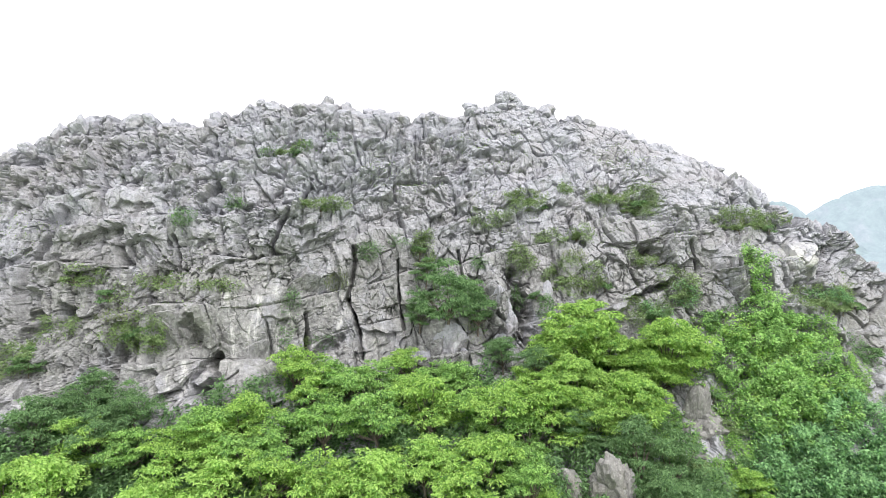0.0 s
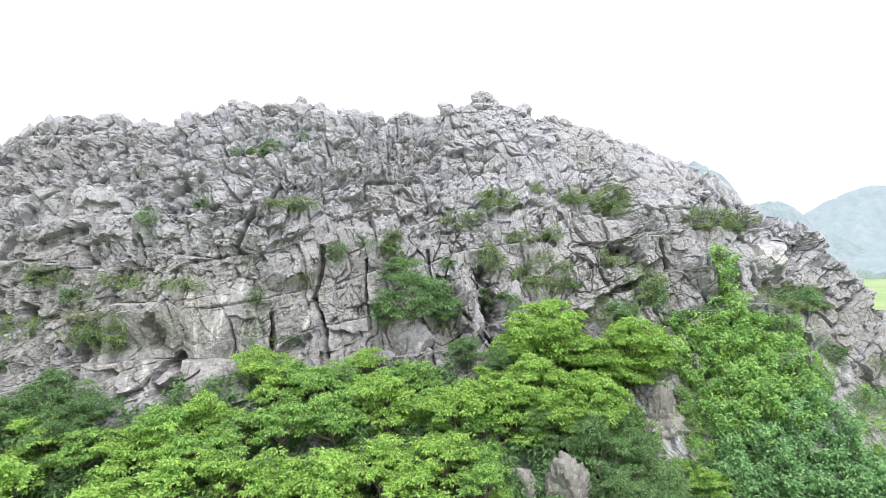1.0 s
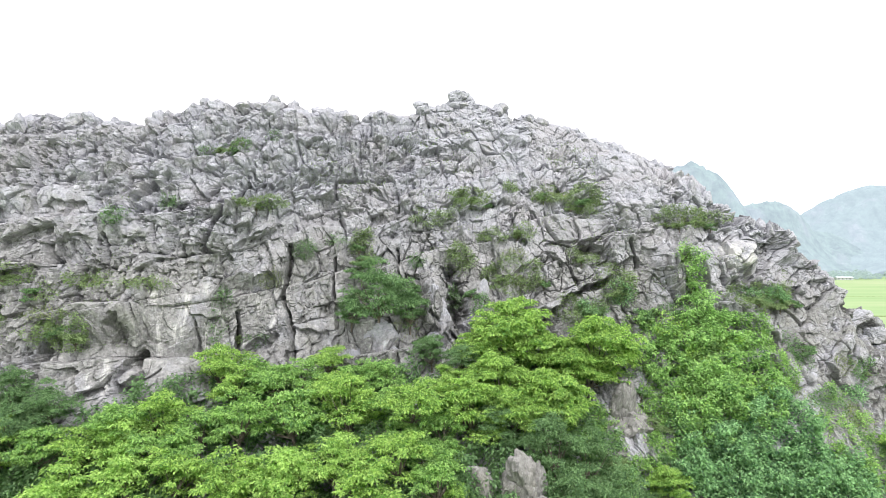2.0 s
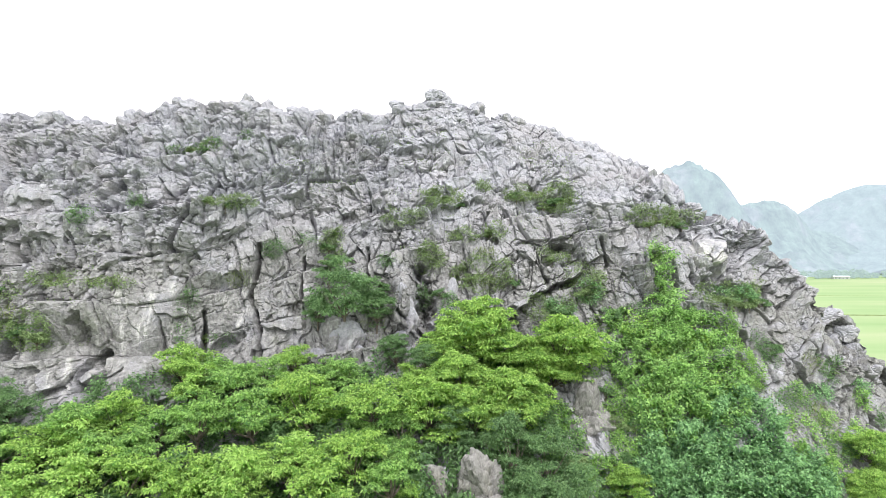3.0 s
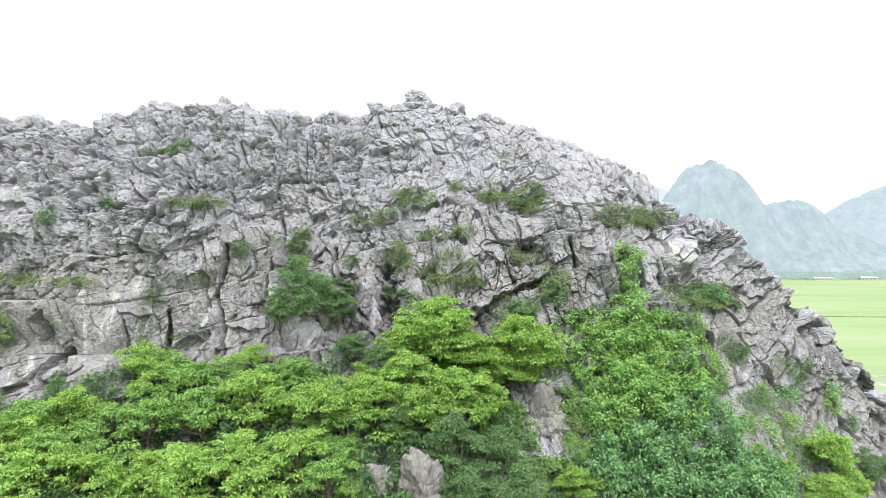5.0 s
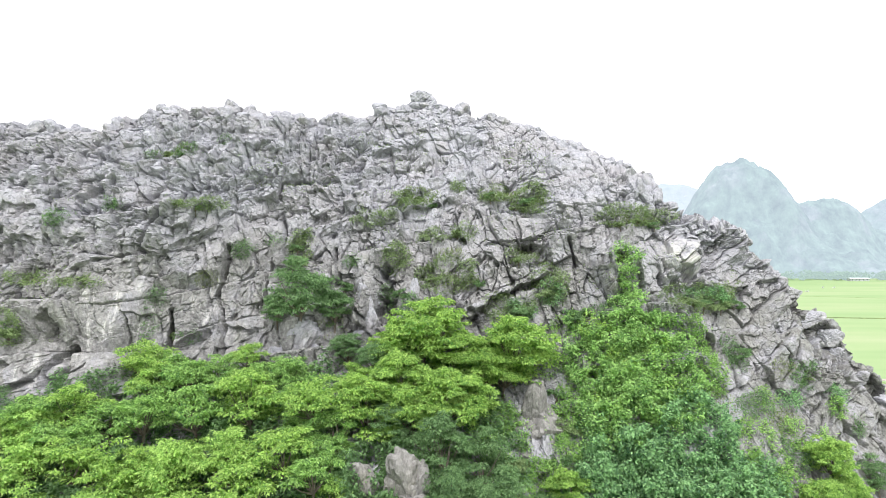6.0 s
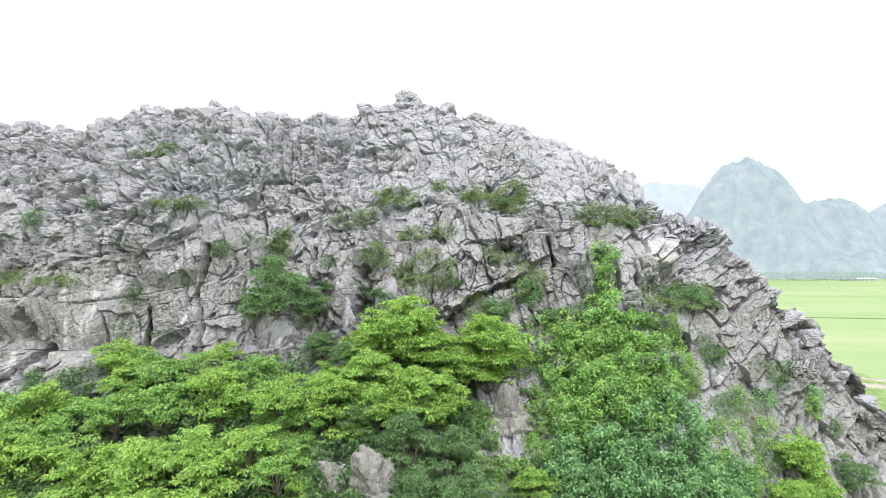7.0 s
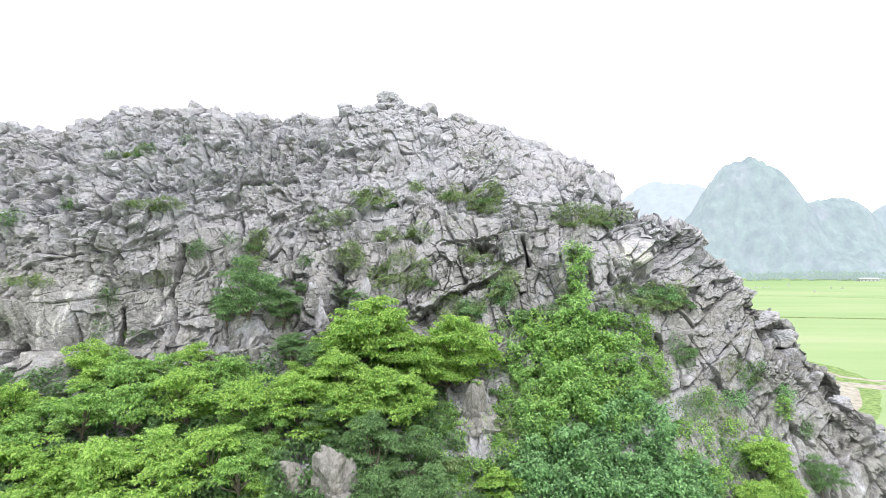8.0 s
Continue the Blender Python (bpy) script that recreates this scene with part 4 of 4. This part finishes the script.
cover("ledge_grass", [(-20.8, 41.5, 1.5, 0.35), (-26.0, 41.5, 1.6, 0.3), (10.5, 51.0, 2.2, 0.9), (20.5, 51.0, 2.6, 0.9), (24.0, 50.2, 1.5, 0.9), (35.5, 48.0, 2.4, 0.9), (14.5, 44.0, 1.6, 0.6), (15.5, 41.0, 2.4, 0.8),
                      (-17.0, 55.9, 2.2, 0.6), (-13.0, 49.2, 1.7, 0.4), (41.5, 39.3, 3.2, 0.8), (47.0, 33.0, 1.6, 0.8), (45.0, 29.0, 2.0, 1.2), (39.5, 31.0, 1.2, 1.6), (-29, 39, 2.0, 0.6), (-11, 41.5, 1.0, 1.0), (3, 36.8, 1.5, 1.0)],
      95, 0.38, 0.05, GRASS, 540, 0.2, 0.75, "yellow-green grass tufts on rock ledges", "grass")

# ---- small plants on every ledge ----
REAL_N = grid_normals(HP[..., 0], HP[..., 1], HP[..., 2])
flat_spots = (REAL_N[..., 2] > 0.8) & (HX < 46) & (HV > 2.0) & (HV < 4.4) & (fbm(HX * 0.12, HZ * 0.15, 3, 600) > 0.16)
spots = np.argwhere(flat_spots)
rng = np.random.default_rng(7)
spots = spots[rng.integers(0, len(spots), 4000)]
here = HP[spots[:, 0], spots[:, 1]] + rng.normal(0, 0.12, (4000, 3))
lean_out = np.stack([rng.normal(0, 0.6, 4000), rng.normal(-0.3, 0.4, 4000), rng.uniform(0.2, 1.0, 4000)], -1)
LEDGES = [(9.8, 50.5, 2.4, 1.3), (15.0, 52.0, 1.0, 0.7), (19.5, 51.2, 2.0, 1.2), (23.8, 50.5, 2.0, 1.9), (5.2, 48.4, 2.0, 1.2), (15.8, 46.4, 1.4, 0.8), (-2.2, 44.9, 1.2, 2.2), (14.2, 41.9, 2.8, 1.9), (22.5, 43.7, 1.6, 0.8),
          (21.2, 38.2, 2.4, 1.5), (25.2, 40.8, 1.8, 1.9), (35.0, 48.2, 3.6, 1.2), (40.2, 39.4, 3.7, 1.3), (-26.0, 41.8, 2.2, 0.6), (-20.8, 41.4, 1.8, 0.5), (-26.0, 37.3, 1.6, 1.6), (-12.5, 49.5, 2.2, 0.8), (-33.2, 42.3, 1.9, 0.9), (-34.2, 38.0, 2.2, 0.9), (-27.8, 37.4, 1.5, 1.1), (-36.2, 35.4, 2.0, 1.2), (-29.2, 40.8, 0.8, 0.9), (8.6, 43.6, 1.4, 1.6), (12.2, 46.0, 1.6, 0.8)]
SEAMS = [(-19.0, 55.6, 1.4, 0.6), (-16.2, 55.9, 2.0, 0.9), (-13.2, 58.3, 1.0, 0.6), (-5.0, 45.7, 1.1, 0.7), (-14.8, 38.8, 0.8, 2.7), (-11.8, 36.0, 1.1, 0.6), (7.8, 39.6, 0.9, 1.3), (10.5, 38.2, 1.0, 1.8), (30.5, 38.3, 2.3, 0.8),
         (3.8, 43.5, 1.0, 1.1), (-25.0, 47.8, 1.1, 0.9), (-21.0, 49.4, 1.3, 0.6), (-8.0, 44.6, 1.2, 0.9), (42.5, 34.3, 1.1, 1.6), (49.2, 32.3, 1.5, 1.3), (42.8, 30.4, 2.1, 0.9), (44.5, 27.5, 1.3, 1.7), (54.2, 27.7, 1.0, 1.0)]
cover("ledge_scrub", [(x, z, 1.15 * w, 1.1 * h) for x, z, w, h in LEDGES], 150, 0.28, 0.12, SCRUB, 560, 1.0, 0.1, "dull green scrub growing on the ledges", "scrub")
cover("ledge_shrub", [(40.6, 39.7, 3.4, 0.9), (43.2, 39.2, 1.6, 0.7), (22.2, 38.2, 1.6, 1.0), (25.4, 39.8, 1.3, 1.2), (52.0, 30.6, 0.8, 1.0), (46.6, 30.4, 1.5, 0.7)], 150, 0.28, 0.12, LEAF_COOL, 565, 1.0, 0.1, "fresh green shrubs spreading over a rock shelf", "shrubs")
cover("seam_scrub", SEAMS, 130, 0.26, 0.11, LEAF_DARK, 570, 0.6, 0.0, "green scrub rooted in seams of the rock", "scrub")
small = part_from("ledge_plants", leaf_mesh("ledge_plants", here, lean_out, 0.26, 0.10, 8), SCRUB)
tagged(small, "small green plants in cracks and ledges of the rock", "plants", kind="stuff")


# ---- woods, farms and tombs at the far edge of the fields ----
rng = np.random.default_rng(11)
n_far = 420
fx = rng.uniform(120, 1150, n_far)
fy = 862 + 0.03 * fx + rng.uniform(0, 45, n_far) + 25 * np.abs(vnoise(fx / 60, fx * 0, 31))
fr = rng.uniform(2.4, 5.4, n_far)
e = rng.normal(size=(n_far, 72, 3))
e /= np.linalg.norm(e, axis=2, keepdims=True)
mid_far = np.stack([fx, fy, fr * 1.0 + rng.uniform(0, 3, n_far)], -1)
at = mid_far[:, None] + e * fr[:, None, None] * rng.uniform(0.6, 1.0, (n_far, 72, 1)) * np.array([1, 1, 1.0])
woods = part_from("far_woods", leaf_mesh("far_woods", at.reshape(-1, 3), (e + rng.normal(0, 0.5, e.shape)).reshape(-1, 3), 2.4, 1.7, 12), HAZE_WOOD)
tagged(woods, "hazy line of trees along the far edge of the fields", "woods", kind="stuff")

WALL = Mat("pale_plaster", 0.9, 0.1)
WALL.colour(WALL.ramp(WALL.noise(0.6, 5), (0.35, (0.34, 0.36, 0.35)), (0.65, (0.48, 0.50, 0.49))))
ROOF = Mat("sheet_roof", 0.7, 0.2)
ROOF.colour(ROOF.ramp(ROOF.noise(0.4, 5), (0.35, (0.34, 0.39, 0.40)), (0.65, (0.46, 0.51, 0.52))))
DARK = Mat("dark_opening", 0.9, 0.1)
DARK.colour(DARK.ramp(DARK.noise(1.0, 3), (0.3, (0.05, 0.06, 0.06)), (0.7, (0.10, 0.11, 0.11))))


def box(bm, x0, x1, y0, y1, z0, z1):
    m = Matrix.Translation(((x0 + x1) / 2, (y0 + y1) / 2, (z0 + z1) / 2)) @ Matrix.Diagonal((x1 - x0, y1 - y0, z1 - z0, 1))
    bmesh.ops.create_cube(bm, size=1, matrix=m)


def bm_part(name, bm, material, parent, label=""):
    me = bpy.data.meshes.new(name)
    bm.to_mesh(me)
    bm.free()
    return part_from(name, me, material, parent, label)


def farm(x, y, w, d, h, turn):
    ob = new("farm_building", None)
    bm = bmesh.new()
    box(bm, -w / 2, w / 2, -d / 2, d / 2, -0.2, h)
    bm_part("wall", bm, WALL.m, ob)
    bm = bmesh.new()
    a = [bm.verts.new(v) for v in ((-w / 2 - 0.5, -d / 2 - 0.6, h + 0.004), (w / 2 + 0.5, -d / 2 - 0.6, h + 0.004), (w / 2 + 0.5, d / 2 + 0.6, h + 0.004), (-w / 2 - 0.5, d / 2 + 0.6, h + 0.004), (-w / 2 - 0.5, 0, h + d * 0.22), (w / 2 + 0.5, 0, h + d * 0.22))]
    for f in ((0, 1, 5, 4), (2, 3, 4, 5), (0, 4, 3), (1, 2, 5), (0, 3, 2, 1)):
        bm.faces.new([a[i] for i in f])
    bm_part("roof", bm, ROOF.m, ob, "pale sheet-metal roof")
    for k in range(int(w // 5)):
        bm = bmesh.new()
        cx = -w / 2 + 2.5 + 5 * k
        box(bm, cx - 0.8, cx + 0.8, -d / 2 - 0.04, -d / 2 + 0.1, 0.9, 2.3)
        bm_part("window", bm, DARK.m, ob)
    ob.matrix_basis = pose(x, y, 0, 0, 0, turn)
    return tagged(ob, "long pale farm building with low sheet roof", "building", "farm buildings")


farm(524, 872, 26, 8, 2.8, 4)
farm(590, 876, 22, 8, 3.2, -6)


def tomb(x, y, size, turn):
    ob = new("field_tomb", None)
    bm = bmesh.new()
    box(bm, -0.7 * size, 0.7 * size, -size, size, 0, 0.5 * size)
    bmesh.ops.bevel(bm, geom=bm.edges[:], offset=0.08 * size, segments=2, affect="EDGES")
    bm_part("base", bm, WALL.m, ob)
    bm = bmesh.new()
    box(bm, -0.5 * size, 0.5 * size, 0.55 * size, 0.8 * size, 0.5 * size, 1.5 * size)
    bmesh.ops.bevel(bm, geom=bm.edges[:], offset=0.07 * size, segments=2, affect="EDGES")
    bm_part("headstone", bm, WALL.m, ob)
    ob.matrix_basis = pose(x, y, 0, 0, 0, turn)
    return tagged(ob, "small white tomb standing in the paddies", "tomb", "tombs in the paddies")


for x, y, size in ((314, 713, 1.5), (323, 716, 1.7), (327, 714, 1.2), (365, 749, 1.6), (347, 654, 1.5), (350, 657, 1.0), (393, 711, 1.4), (405, 712, 1.4)):
    tomb(x, y, size, (x * 37) % 360)
